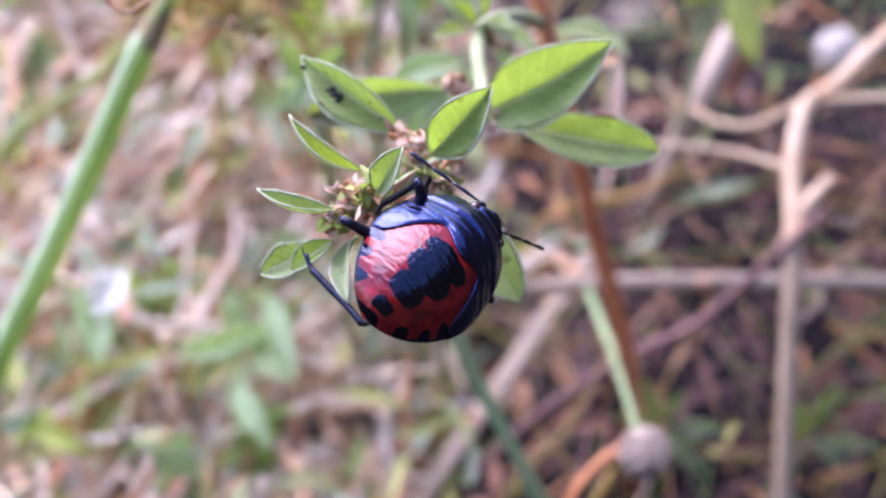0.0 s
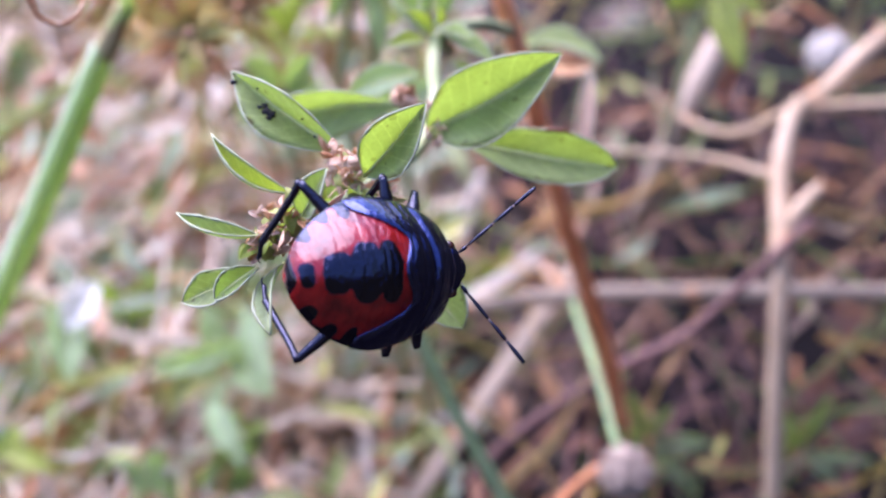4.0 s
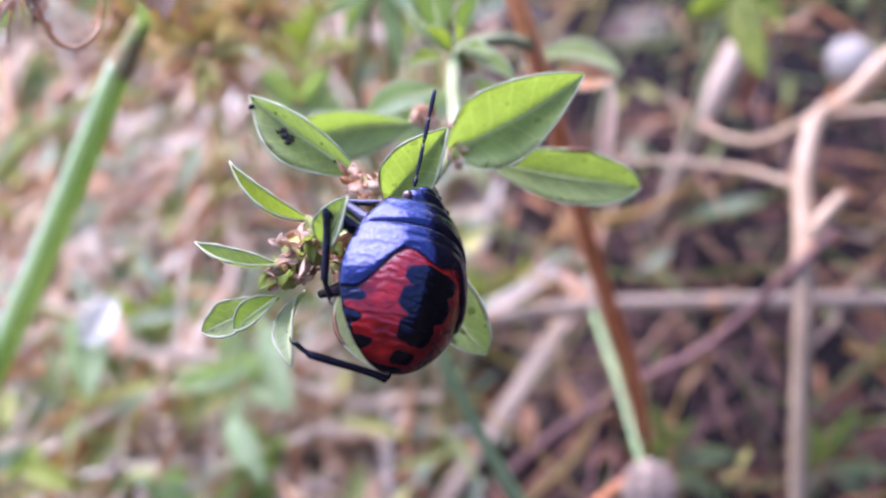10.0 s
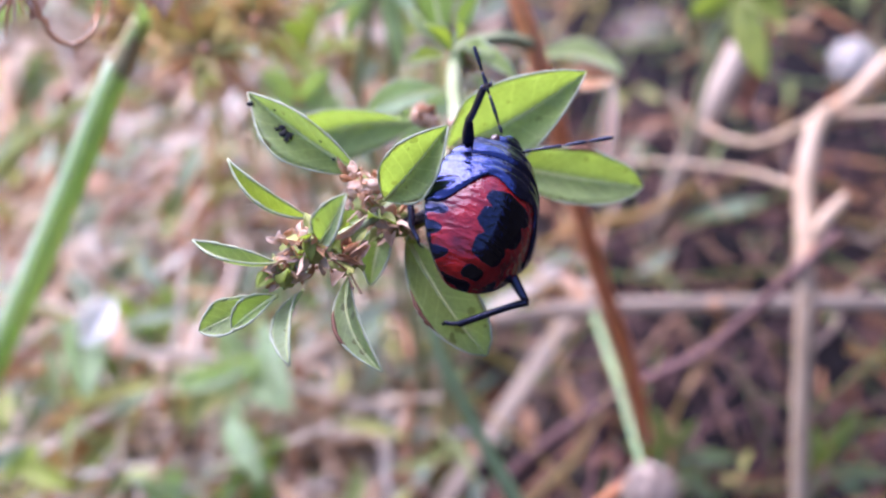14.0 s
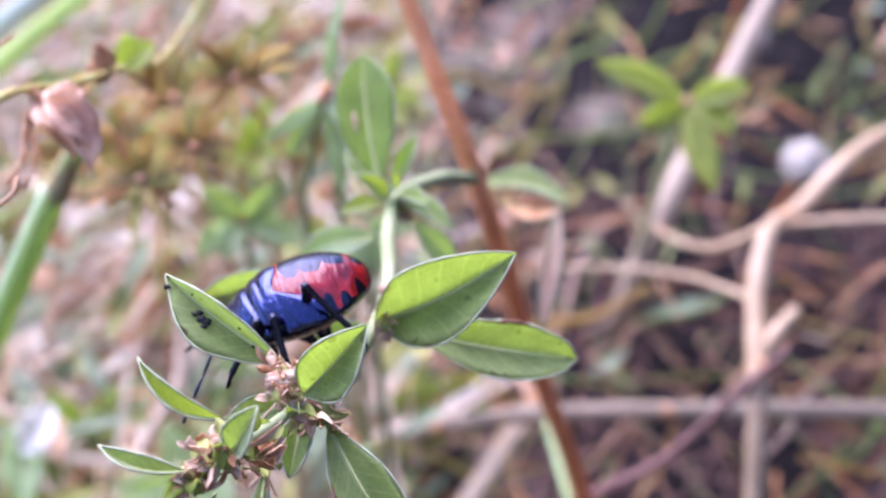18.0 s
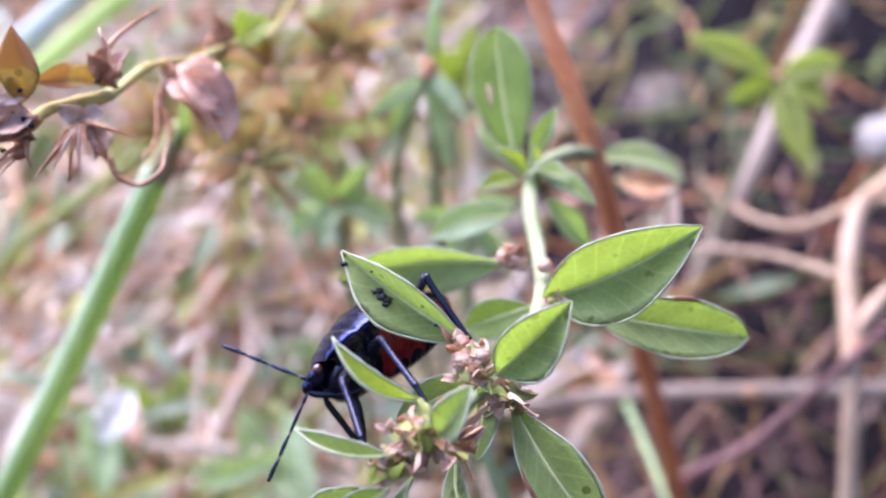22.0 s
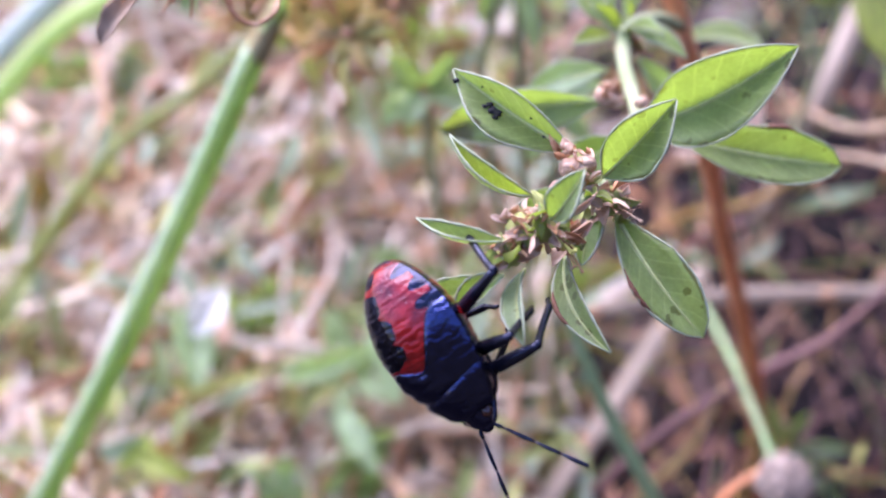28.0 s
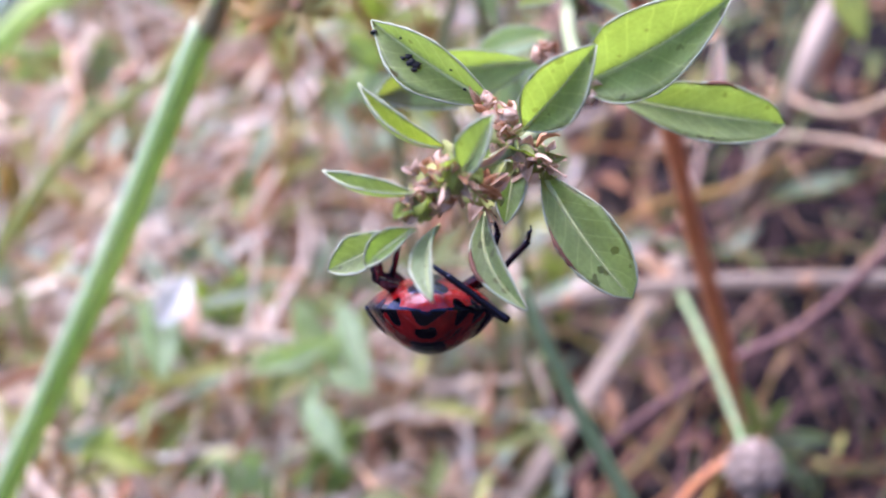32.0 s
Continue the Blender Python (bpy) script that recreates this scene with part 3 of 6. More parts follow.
# ---- the flowering weed: red main stem, side shoot with leaves, buds and dry flower clusters ----
def flowering_weed():
    root = thing("flowering_weed", (32, 108, 0), "green leafy weed with a red-brown stem and dry flower clusters", "plant")
    bm = bmesh.new()
    tube(bm, [(32, 108, -4), (29.5, 106.6, 18), (26.7, 105.1, 37), (17.6, 101.6, 73.5), (10.6, 101.1, 102.1), (5.6, 108.0, 113.5), (1.0, 116, 124)], [1.25, 1.2, 1.1, 1.0, 0.9, 0.75], 10, 8, wobble=0.06)
    part("main_stem", bm, STEM_RED, root, "red-brown ribbed main stem")
    bm = bmesh.new()
    tube(bm, [(10.2, 101.2, 103), (7.0, 94, 110), (3.6, 87.2, 114.6), (2.9, 81.5, 116.2), (3.1, 76.5, 117.5), (2.9, 70.5, 120.4), (1.7, 64.0, 123.9), (-0.4, 58.2, 127.6), (-2.6, 54.6, 129.4), (-4.6, 52.0, 130.6), (-6.2, 50.2, 131.0)],
         [0.6, 0.62, 0.62, 0.6, 0.58, 0.52, 0.46, 0.36, 0.3, 0.26, 0.15], 9, 6, wobble=0.08)
    part("side_stem", bm, STEM_GREEN, root, "pale hairy green side stem")
    f = facing
    rows = [
        # base, tip, face, width, bow, sway, fold, widest, point, material, label
        ((-2.3, 59.0, 129.3), (-9.3, 63.7, 131.7), f(-0.1, -0.25, 0.95), 2.8, 0.4, -0.1, 0.65, 0.5, 1.2, LEAF, "green leaf flecked with black droppings"),
        ((0.4, 71.9, 121.1), (-11.4, 76.8, 113.7), f(-0.05, -0.35, 0.9), 3.9, -0.5, 0.5, 0.5, 0.5, 0.95, LEAF_TIPPED, "long green leaf with a brown tip"),
        ((2.6, 66.9, 123.4), (11.3, 65.6, 131.3), f(-0.1, -0.1, 1), 4.7, 0.4, 0.45, 0.6, 0.5, 0.95, LEAF, ""),
        ((5.0, 66.5, 122.8), (15.9, 66.0, 120.5), f(0.1, 0.1, 1), 3.6, 0.4, 0.3, 0.34, 0.55, 0.72, LEAF, "green leaf with a browned upper edge"),
        ((-0.8, 55.9, 130.4), (2.9, 56.8, 135.4), f(-0.1, -0.15, 1), 2.9, 0.2, 0.1, 0.6, 0.5, 1.05, LEAF, ""),
        ((-3.9, 50.6, 132.9), (-2.3, 50.9, 136.3), f(-0.35, 0.1, 0.9), 1.7, 0.4, 0.3, 0.4, 0.5, 0.95, LEAF, ""),
        ((-4.7, 53.6, 131.5), (-9.2, 55.5, 134.4), f(0.35, 0.45, 0.75), 1.0, -0.2, -1.15, 1.1, 0.5, 1.25, LEAF_YOUNG, "narrow curved yellow-green leaf"),
        ((-6.2, 50.0, 132.0), (-11.0, 51.5, 132.2), f(0.1, 0.65, 0.7), 0.95, -0.2, -0.6, 0.9, 0.5, 1.2, LEAF, ""),
        ((-7.1, 49.9, 128.8), (-11.1, 48.9, 127.4), f(-0.2, 0.3, 0.9), 1.9, 0.25, -0.1, 0.35, 0.55, 0.95, LEAF, ""),
        ((-6.4, 49.0, 130.4), (-9.0, 48.2, 128.6), f(-0.4, 0.3, 0.85), 1.35, 0.3, -0.1, 0.45, 0.5, 0.85, LEAF_PALE, ""),
        ((-5.3, 50.6, 128.9), (-5.4, 44.6, 130.1), f(-0.45, 0.1, 0.85), 1.25, 0.5, 0.15, 0.55, 0.6, 0.95, LEAF_UNDER, "narrow pale leaf seen from its underside"),
        ((-2.9, 53.5, 126.8), (-0.8, 46.2, 127.2), f(-0.25, 0.1, 0.95), 1.5, 0.5, 0.85, 0.35, 0.5, 1.0, LEAF, "green leaf with a browned edge"),
        ((0.2, 57.0, 125.9), (5.0, 50.5, 122.6), f(0.05, 0.25, 1), 3.3, 0.4, 0.35, 0.32, 0.58, 0.7, LEAF, "green leaf with a brown lower edge"),
        ((-1.6, 58.6, 126.4), (-6.3, 57.2, 124.6), f(-0.1, 0.2, 1), 2.2, 0.2, 0, 0.3, 0.5, 0.9, LEAF, ""),
        ((2.2, 69.5, 119.5), (-2.2, 70.5, 116.0), f(0, 0.1, 1), 2.6, 0.2, 0, 0.3, 0.5, 0.9, LEAF_PALE, ""),
        ((-1.2, 58.0, 126.2), (-1.9, 54.0, 125.0), f(-0.1, 0.1, 1), 1.7, 0.2, 0, 0.4, 0.5, 0.9, LEAF_PALE, ""),
        # the rosette further up the stem
        ((2.1, 87.0, 115.9), (0.7, 95.6, 122.3), f(0.0, -0.1, 1), 4.6, 0.4, -0.3, 0.2, 0.6, 0.75, LEAF_PALE, "broad pale green leaf with an insect-bitten hole"),
        ((3.2, 87.0, 116.0), (5.2, 89.4, 119.3), f(-0.4, -0.1, 1), 1.5, 0.3, 0.1, 0.5, 0.5, 1.1, LEAF_PALE, ""),
        ((2.7, 86.0, 115.4), (0.4, 85.6, 118.7), f(0.2, 0.2, 1), 1.4, 0.3, 0.1, 0.5, 0.5, 1.1, LEAF_YOUNG, ""),
        ((3.8, 86.2, 115.4), (7.9, 82.4, 115.6), f(0.1, 0.6, 0.8), 1.9, 0.6, 0.2, 0.35, 0.5, 1.1, LEAF_PALE, ""),
        ((3.5, 86.3, 115.5), (6.1, 83.6, 117.0), f(0.1, 0.6, 0.8), 1.6, 0.5, 0.2, 0.35, 0.5, 1.1, LEAF_PALE, ""),
        ((2.3, 85.8, 115.2), (-1.0, 83.9, 116.1), f(0.0, 0.5, 0.9), 1.6, 0.4, -0.1, 0.35, 0.5, 1.1, LEAF_YOUNG, ""),
        ((2.1, 87.1, 114.9), (-0.8, 91.2, 115.9), f(0.3, 0, 1), 1.8, 0.3, 0, 0.4, 0.5, 1.1, LEAF_PALE, ""),
        ((2.8, 86.0, 116.2), (3.2, 85.0, 119.6), f(0.2, 0.4, 1), 1.2, 0.2, 0, 0.5, 0.5, 1.1, LEAF_YOUNG, ""),
        ((4.6, 87.4, 111.5), (8.5, 86.7, 106.3), f(0.3, 0.1, 1), 2.2, 0.3, 0.2, 0.3, 0.5, 1.1, LEAF_TEAL, ""),
        ((2.0, 84.0, 113.2), (-4.8, 85.0, 109.6), f(0.0, 0.3, 1), 2.6, 0.3, 0.2, 0.3, 0.5, 1.1, LEAF_TEAL, ""),
        ((10.0, 106.3, 95.9), (19.8, 103.2, 97.0), f(0.1, 0.6, 0.75), 2.9, 0.6, -1.9, 0.35, 0.45, 0.8, LEAF, "arched green leaf with a torn dry tip"),
        ((13.2, 104.9, 96.2), (19.4, 103.1, 96.8), f(0.1, 0.2, 1), 2.6, 0.3, 0.6, 0.4, 0.5, 0.9, BRACT, "torn dry brown leaf edge"),
        ((18.8, 103.3, 96.9), (16.8, 93.2, 90.2), f(0.4, 0.1, 1), 2.0, 0.3, 0.4, 0.5, 0.5, 0.7, POD_PINK, "withered pinkish leaf hanging down"),
    ]
    for k, (b, t, n, w, bow, sway, fold, widest, point, mat, label) in enumerate(rows):
        blade = Blade(b, t, n, w, bow, sway, fold, widest, point, wave=0.18, seed=k, twist=0.1)
        ob = leaf(root, blade, mat, label=label)
        if "bitten" in label:
            bm = bmesh.new()
            tube(bm, [blade.at(0.40 + 0.06 * i, -0.45, 0.02) for i in range(4)], [0.08, 0.32, 0.36, 0.1], 8, 3, flat=0.2)
            part("bite_scar", bm, BRACT_PALE, ob, "pale dry scar of an insect bite")
        if "browned" in label or "brown lower" in label:
            bm = bmesh.new()
            side = -0.97 if "upper" in label else 0.97
            line = [blade.at(0.34 + 0.05 * i, side, -0.02) for i in range(9)]
            tube(bm, line, [0.04, 0.10, 0.15, 0.17, 0.12, 0.15, 0.08, 0.03] if "upper" not in label else [0.02, 0.05, 0.15, 0.17, 0.06, 0.02], 7, 2, flat=0.7, wobble=0.3, seed=k)
            part("brown_patch", bm, DRY_EDGE, ob, "dry brown patch")
    # pink buds at the joints
    for k, (c, r, turn) in enumerate((((0.9, 72.2, 121.2), (1.25, 0.75, 0.8), -20), ((-2.2, 57.6, 129.6), (1.2, 0.65, 0.7), 15), ((3.0, 71.2, 121.6), (0.6, 0.5, 0.5), 40))):
        bm = bmesh.new()
        m = Euler((0.2, 0.1, radians(turn))).to_matrix()
        for j in range(7):
            a = 2 * math.pi * j / 7
            o = m @ Vector((0.1, 0.35 * math.cos(a) * r[1], 0.35 * math.sin(a) * r[2]))
            ball(bm, vec(c) + o, (r[0] * 0.9, r[1] * 0.55, r[2] * 0.5), 2, 0.25, j, m)
        part("flower_bud", bm, BUD_PINK, root, "dull pink scaly bud")
    # dry flower clusters along the tip of the shoot: a green base, papery scales, thin filaments
    rnd = random.Random(5)
    for c, r, n in (((-4.3, 51.2, 131.8), 1.9, 15), ((-5.5, 51.3, 131.6), 1.5, 12), ((-6.0, 50.3, 130.6), 1.5, 11), ((-0.2, 57.2, 127.0), 1.8, 17), ((-3.2, 52.9, 128.6), 1.8, 16), ((3.3, 66.0, 123.9), 0.9, 7), ((-2.0, 57.0, 129.0), 1.5, 14), ((-2.2, 57.9, 129.6), 1.2, 8), ((0.9, 72.2, 121.2), 1.1, 6), ((3.9, 86.0, 113.9), 1.1, 8)):
        for j in range(int(n * 1.7)):
            d = (Vector((rnd.gauss(0, 1), rnd.gauss(0, 1), rnd.gauss(0, 1))) + CAM_DIR * 0.5).normalized()
            b0 = vec(c) + d * (r * rnd.uniform(0.1, 0.35)) + Vector((rnd.gauss(0, 0.3), rnd.gauss(0, 0.3), rnd.gauss(0, 0.3)))
            b1 = b0 + (d + Vector((rnd.gauss(0, 0.3), rnd.gauss(0, 0.3), rnd.gauss(0, 0.3)))) * (r * rnd.uniform(0.4, 0.85))
            face = CAM_DIR + Vector((rnd.gauss(0, 0.7), rnd.gauss(0, 0.7), rnd.gauss(0, 0.5)))
            scale = Blade(b0, b1, face, rnd.uniform(0.35, 0.9), rnd.uniform(-0.1, 0.25), rnd.uniform(-0.15, 0.15), rnd.uniform(0.3, 0.8), rnd.uniform(0.35, 0.6), rnd.uniform(0.8, 1.2), twist=rnd.uniform(-0.9, 0.9), wave=0.9, seed=j)
            leaf(root, scale, (BRACT_PALE, BRACT, BRACT, BRACT_PALE, BRACT_PALE, BRACT_PALE, CALYX)[j % 7], name="bract", thick=0.08, nu=6, nv=4, trims=False)
        for j in range(n // 4):
            d = (Vector((rnd.gauss(0, 1), rnd.gauss(0, 1), rnd.gauss(0, 1))) + CAM_DIR * 0.6).normalized()
            b0 = vec(c) + d * (r * 0.3)
            b1 = b0 + d * (r * rnd.uniform(0.5, 0.95)) + Vector((rnd.gauss(0, 0.2), rnd.gauss(0, 0.2), rnd.gauss(0, 0.2)))
            bm = bmesh.new()
            tube(bm, [b0, b0.lerp(b1, 0.5) + CAM_DIR * 0.12, b1], [0.07, 0.055, 0.06], 5, 3, wobble=0.3, seed=j)
            ball(bm, b1, (0.13, 0.11, 0.11), 1, 0.3, j)
            part("filament", bm, BRACT if j % 3 else BRACT_PALE, root)
        bm = bmesh.new()
        ball(bm, vec(c) - CAM_DIR * 0.1, (r * 0.5, r * 0.5, r * 0.48), 3, 0.3, 2)
        part("flower_base", bm, CALYX, root)
    # small green sepals between the bracts
    for c in ((-4.6, 51.2, 132.6), (-3.4, 52.4, 131.8), (-5.4, 50.6, 131.4), (-1.4, 56.4, 128.4), (-2.6, 54.8, 128.6), (-6.6, 49.6, 131.2)):
        for j in range(3):
            d = (Vector((rnd.gauss(0, 1), rnd.gauss(0, 1), rnd.gauss(0, 1))) + CAM_DIR * 0.8).normalized()
            leaf(root, Blade(c, vec(c) + d * rnd.uniform(1.3, 1.9), CAM_DIR + Vector((rnd.gauss(0, 0.6), rnd.gauss(0, 0.6), 0.2)), 0.8, 0.15, 0.05, 0.4, 0.45, seed=j), LEAF_YOUNG, name="sepal", thick=0.12, nu=7, nv=4, trims=False)
    return root


weed = flowering_weed()


# droppings stuck to a leaf
def droppings():
    rnd = random.Random(8)
    under = Blade((-2.3, 59.0, 129.3), (-9.3, 63.7, 131.7), facing(-0.1, -0.25, 0.95), 2.8, 0.4, -0.1, 0.65, 0.5, 1.2, wave=0.18, seed=0, twist=0.1)
    root = thing("insect_droppings", under.at(0.6, 0.2), "small black crumbs lying on a green leaf", "droppings")
    for u, v, r in ((0.60, 0.30, 0.30), (0.56, 0.26, 0.26), (0.64, 0.20, 0.22), (0.55, 0.42, 0.2), (0.66, 0.36, 0.16), (0.93, 0.9, 0.2), (0.22, 0.1, 0.1), (0.75, -0.3, 0.09), (0.35, -0.35, 0.09)):
        bm = bmesh.new()
        ball(bm, under.at(u, v * DOWN, r * 0.45), (r, r * 0.8, r * 0.7), 2, 0.9, rnd.random() * 9)
        part("crumb", bm, DROPPING, root)


DOWN = -1.0

droppings()


# ---- withered plant at the upper edge ----
def withered_plant():
    root = thing("withered_plant", (-105, 126, 0), "withered weed with yellow-brown leaves and a pale pink pod", "plant")
    bm = bmesh.new()
    tube(bm, [(-29.5, 73.2, 131.7), (-29.1, 74.8, 131.7), (-28.1, 76.4, 131.5), (-25.5, 79.6, 129.7), (-24.3, 85.7, 127.0), (-22.8, 93.3, 121.4), (-21.6, 101.9, 115.8), (-18.7, 113.0, 109.8), (-8, 136, 118), (-30, 150, 70), (-45, 160, -4)], [0.3, 0.42, 0.45, 0.4, 0.3, 0.3, 0.34, 0.36, 0.45, 0.6, 0.7], 9, 6, wobble=0.5, seed=4)
    part("stem", bm, STEM_OCHRE, root, "withering yellow-green stem")
    f = facing
    for k, (b, t, n, w, bow, sway, point, mat) in enumerate((
            ((-29.3, 74.7, 133.3), (-29.3, 76.9, 137.6), f(0.2, 0, 1), 2.3, 0.5, 0.3, 1.1, LEAF_WITHERED),
            ((-30.5, 72.5, 132.9), (-34.5, 70.8, 134.4), f(0.1, 0.5, 0.8), 1.7, -0.2, -0.7, 1.0, LEAF_WITHERED),
            ((-29.7, 72.6, 131.0), (-32.2, 68.9, 129.9), f(-0.3, 0.2, 1), 1.5, 0.3, 0.1, 0.5, LEAF_DEAD),
            ((-25.5, 79.3, 130.8), (-29.0, 76.4, 133.6), f(0, 0.3, 1), 1.7, 0.3, 0.1, 1.0, LEAF_WITHERED),
            ((-29.0, 75.1, 133.6), (-31.0, 73.8, 134.6), f(0, 0.1, 1), 1.6, 0.3, 0.1, 0.8, PETAL),
            ((-28.7, 74.4, 132.6), (-31.3, 72.6, 133.3), f(0, 0.3, 1), 2.0, 0.4, -0.3, 0.9, BRACT_PALE),
            ((-28.6, 73.9, 132.0), (-30.7, 72.2, 132.6), f(-0.2, 0.1, 1), 1.6, 0.3, 0.2, 0.9, BRACT),
            ((-25.4, 79.6, 131.1), (-26.2, 79.7, 133.1), f(0.2, 0, 1), 1.3, 0.3, 0.1, 1.1, BRACT),
            ((-25.3, 79.6, 131.1), (-24.9, 80.3, 133.5), f(-0.2, 0, 1), 1.5, 0.4, 0.2, 1.0, BRACT),
            ((-25.1, 79.7, 131.1), (-23.9, 81.0, 132.4), f(-0.3, 0, 1), 1.2, 0.3, 0.1, 1.1, BRACT_PALE),
            ((-27.0, 76.7, 130.0), (-27.9, 76.5, 131.6), f(0, 0.2, 1), 1.3, 0.3, 0.2, 0.8, PETAL),
            ((-26.8, 76.9, 130.1), (-25.3, 77.3, 130.1), f(0, 0.2, 1), 1.3, 0.3, 0.2, 0.8, PETAL),
            ((-27.0, 76.6, 129.8), (-28.5, 73.9, 129.0), f(-0.3, 0.2, 1), 0.8, 0.3, -0.3, 1.1, BRACT),
            ((-26.4, 76.7, 129.7), (-25.8, 74.5, 128.6), f(0.3, 0.2, 1), 1.3, 0.3, -0.6, 1.1, BRACT_PALE),
            ((-26.3, 76.8, 129.8), (-24.9, 74.5, 128.4), f(0.4, 0.2, 1), 0.8, 0.3, 0.3, 1.1, BRACT),
            ((-22.3, 103.3, 114.4), (-18.9, 106.6, 114.8), f(0.2, 0.3, 1), 3.4, 0.4, 0.3, 1.0, LEAF_YOUNG),
            ((-22.8, 99.9, 116.7), (-24.0, 96.6, 116.3), f(0.2, 0.3, 1), 1.8, 0.4, 0.3, 1.0, LEAF_WITHERED),
            ((-22.2, 100.9, 116.3), (-22.7, 101.7, 119.0), f(0.2, 0.3, 1), 2.0, 0.4, 0.3, 1.0, BRACT),
            ((-20.5, 105.6, 113.7), (-18.9, 102.4, 112.6), f(0.2, 0.3, 1), 2.4, 0.4, 0.3, 1.0, LEAF_WITHERED))):
        leaf(root, Blade(b, t, n, w, bow, sway, 0.5, 0.5, point, twist=0.5, wave=0.5, seed=k + 40), mat, name="withered_leaf", trims=False, thick=0.2)
    rnd = random.Random(3)
    for c, e in (((-26.7, 75.9, 130.4), (-29.1, 72.4, 129.1)), ((-26.7, 75.9, 130.4), (-27.9, 73.1, 129.4)), ((-26.7, 75.8, 130.4), (-27.1, 72.7, 128.6)), ((-26.6, 75.9, 130.4), (-26.5, 73.3, 129.0)), ((-26.4, 75.9, 130.4), (-25.8, 74.0, 129.6)), ((-26.2, 76.1, 130.5), (-23.0, 75.2, 130.0)),
                 ((-29.1, 73.3, 131.6), (-30.8, 71.1, 131.4)), ((-29.1, 73.3, 131.6), (-28.6, 71.5, 131.0)), ((-29.4, 74.5, 133.0), (-31.0, 71.7, 133.8)), ((-25.0, 80.1, 133.2), (-25.4, 80.8, 134.3))):
        c, e = vec(c), vec(e)
        bm = bmesh.new()
        tube(bm, [c, c.lerp(e, 0.5) + CAM_DIR * rnd.uniform(0.2, 0.6), e], [0.22, 0.14, 0.06], 5, 4)
        part("filament", bm, BRACT if rnd.random() < 0.6 else BRACT_PALE, root)
    for c, r in (((-29.1, 74.2, 132.5), 0.75), ((-29.4, 73.5, 131.9), 0.7), ((-25.2, 79.8, 131.3), 0.8), ((-27.0, 76.6, 129.8), 0.55), ((-22.7, 100.9, 116.4), 1.1), ((-23.6, 88.0, 124.8), 0.6), ((-29.7, 72.7, 131.2), 0.6)):
        bm = bmesh.new()
        ball(bm, c, (r, r * 0.85, r * 0.9), 2, 0.9, c[0])
        part("dry_calyx", bm, BRACT, root)
    for c in ((-29.0, 73.6, 133.1), (-28.6, 73.4, 132.7), (-30.1, 71.8, 132.2), (-32.0, 71.3, 133.2), (-25.6, 78.5, 131.8), (-29.0, 74.4, 134.7)):
        bm = bmesh.new()
        ball(bm, c, (0.22, 0.16, 0.18), 1, 0.5, c[0])
        part("dark_fleck", bm, DROPPING, root)
    for base, tip, w, fold, twist in (((-23.5, 87.8, 124.5), (-19.1, 83.5, 121.6), 3.6, 0.9, 0.9), ((-23.0, 88.3, 124.9), (-18.5, 84.9, 122.8), 3.0, 0.7, -0.7), ((-22.9, 87.1, 123.9), (-20.4, 84.0, 122.0), 2.2, 0.8, 0.6)):
        hood = Blade(base, tip, f(0.2, 0.1, 1), w, 0.9, -0.3, fold, 0.5, 0.8, twist=twist, wave=0.9, seed=w)
        leaf(root, hood, POD_PINK, name="pod_hood", label="crumpled papery pink hood of a dry pod", trims=False, thick=0.35, nu=16, nv=10)
    for line in (((-25.0, 80.1, 133.2), (-24.3, 81.6, 133.3), (-22.4, 84.4, 133.1)), ((-24.9, 74.8, 128.6), (-24.4, 74.0, 127.7), (-23.1, 73.8, 127.1), (-21.8, 74.6, 127.5), (-21.7, 76.1, 127.6)),
                 ((-23.5, 87.8, 124.5), (-24.1, 86.2, 122.8), (-23.3, 84.4, 122.1), (-23.9, 81.8, 121.0)), ((-23.5, 87.8, 124.6), (-24.4, 86.5, 123.2), (-24.4, 83.9, 121.8), (-25.3, 82.0, 121.5))):
        bm = bmesh.new()
        tube(bm, line, [0.28, 0.2, 0.16, 0.12], 6, 5)
        part("tendril", bm, BRACT, root)


withered_plant()


# ---- grasses at the edge ----
def grass_blade(points, radii, mat, label, flat=0.55, joint=None):
    root = thing("tall_grass", points[-1] if points[-1][2] < points[0][2] else points[0], label, "grass", "tall grass stems")
    bm = bmesh.new()
    tube(bm, points, radii, 10, 8, flat=flat)
    part("blade", bm, mat, root)
    if joint:
        # fold of the sheath: its lighter side is painted as a paler strip
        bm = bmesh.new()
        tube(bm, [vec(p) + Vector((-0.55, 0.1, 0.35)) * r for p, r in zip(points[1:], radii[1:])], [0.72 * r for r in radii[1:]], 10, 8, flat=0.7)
        part("sheath_lit_fold", bm, GRASS_SHEATH_LIT, root, "folded side of the sheath, its lighter shading in the colour")
        bm = bmesh.new()
        tube(bm, joint[0], joint[1], 8, 5)
        part("joint", bm, JOINT, root, "brownish dry joint")
        bm = bmesh.new()
        tube(bm, [vec(joint[0][0]), vec(joint[0][0]) + Vector((3.0, 1.5, 5.0)), vec(joint[0][0]) + Vector((3.6, 3.2, 9.5))], [1.0, 0.9, 0.2], 8, 5, flat=0.5)
        part("sheath", bm, GRASS, root)


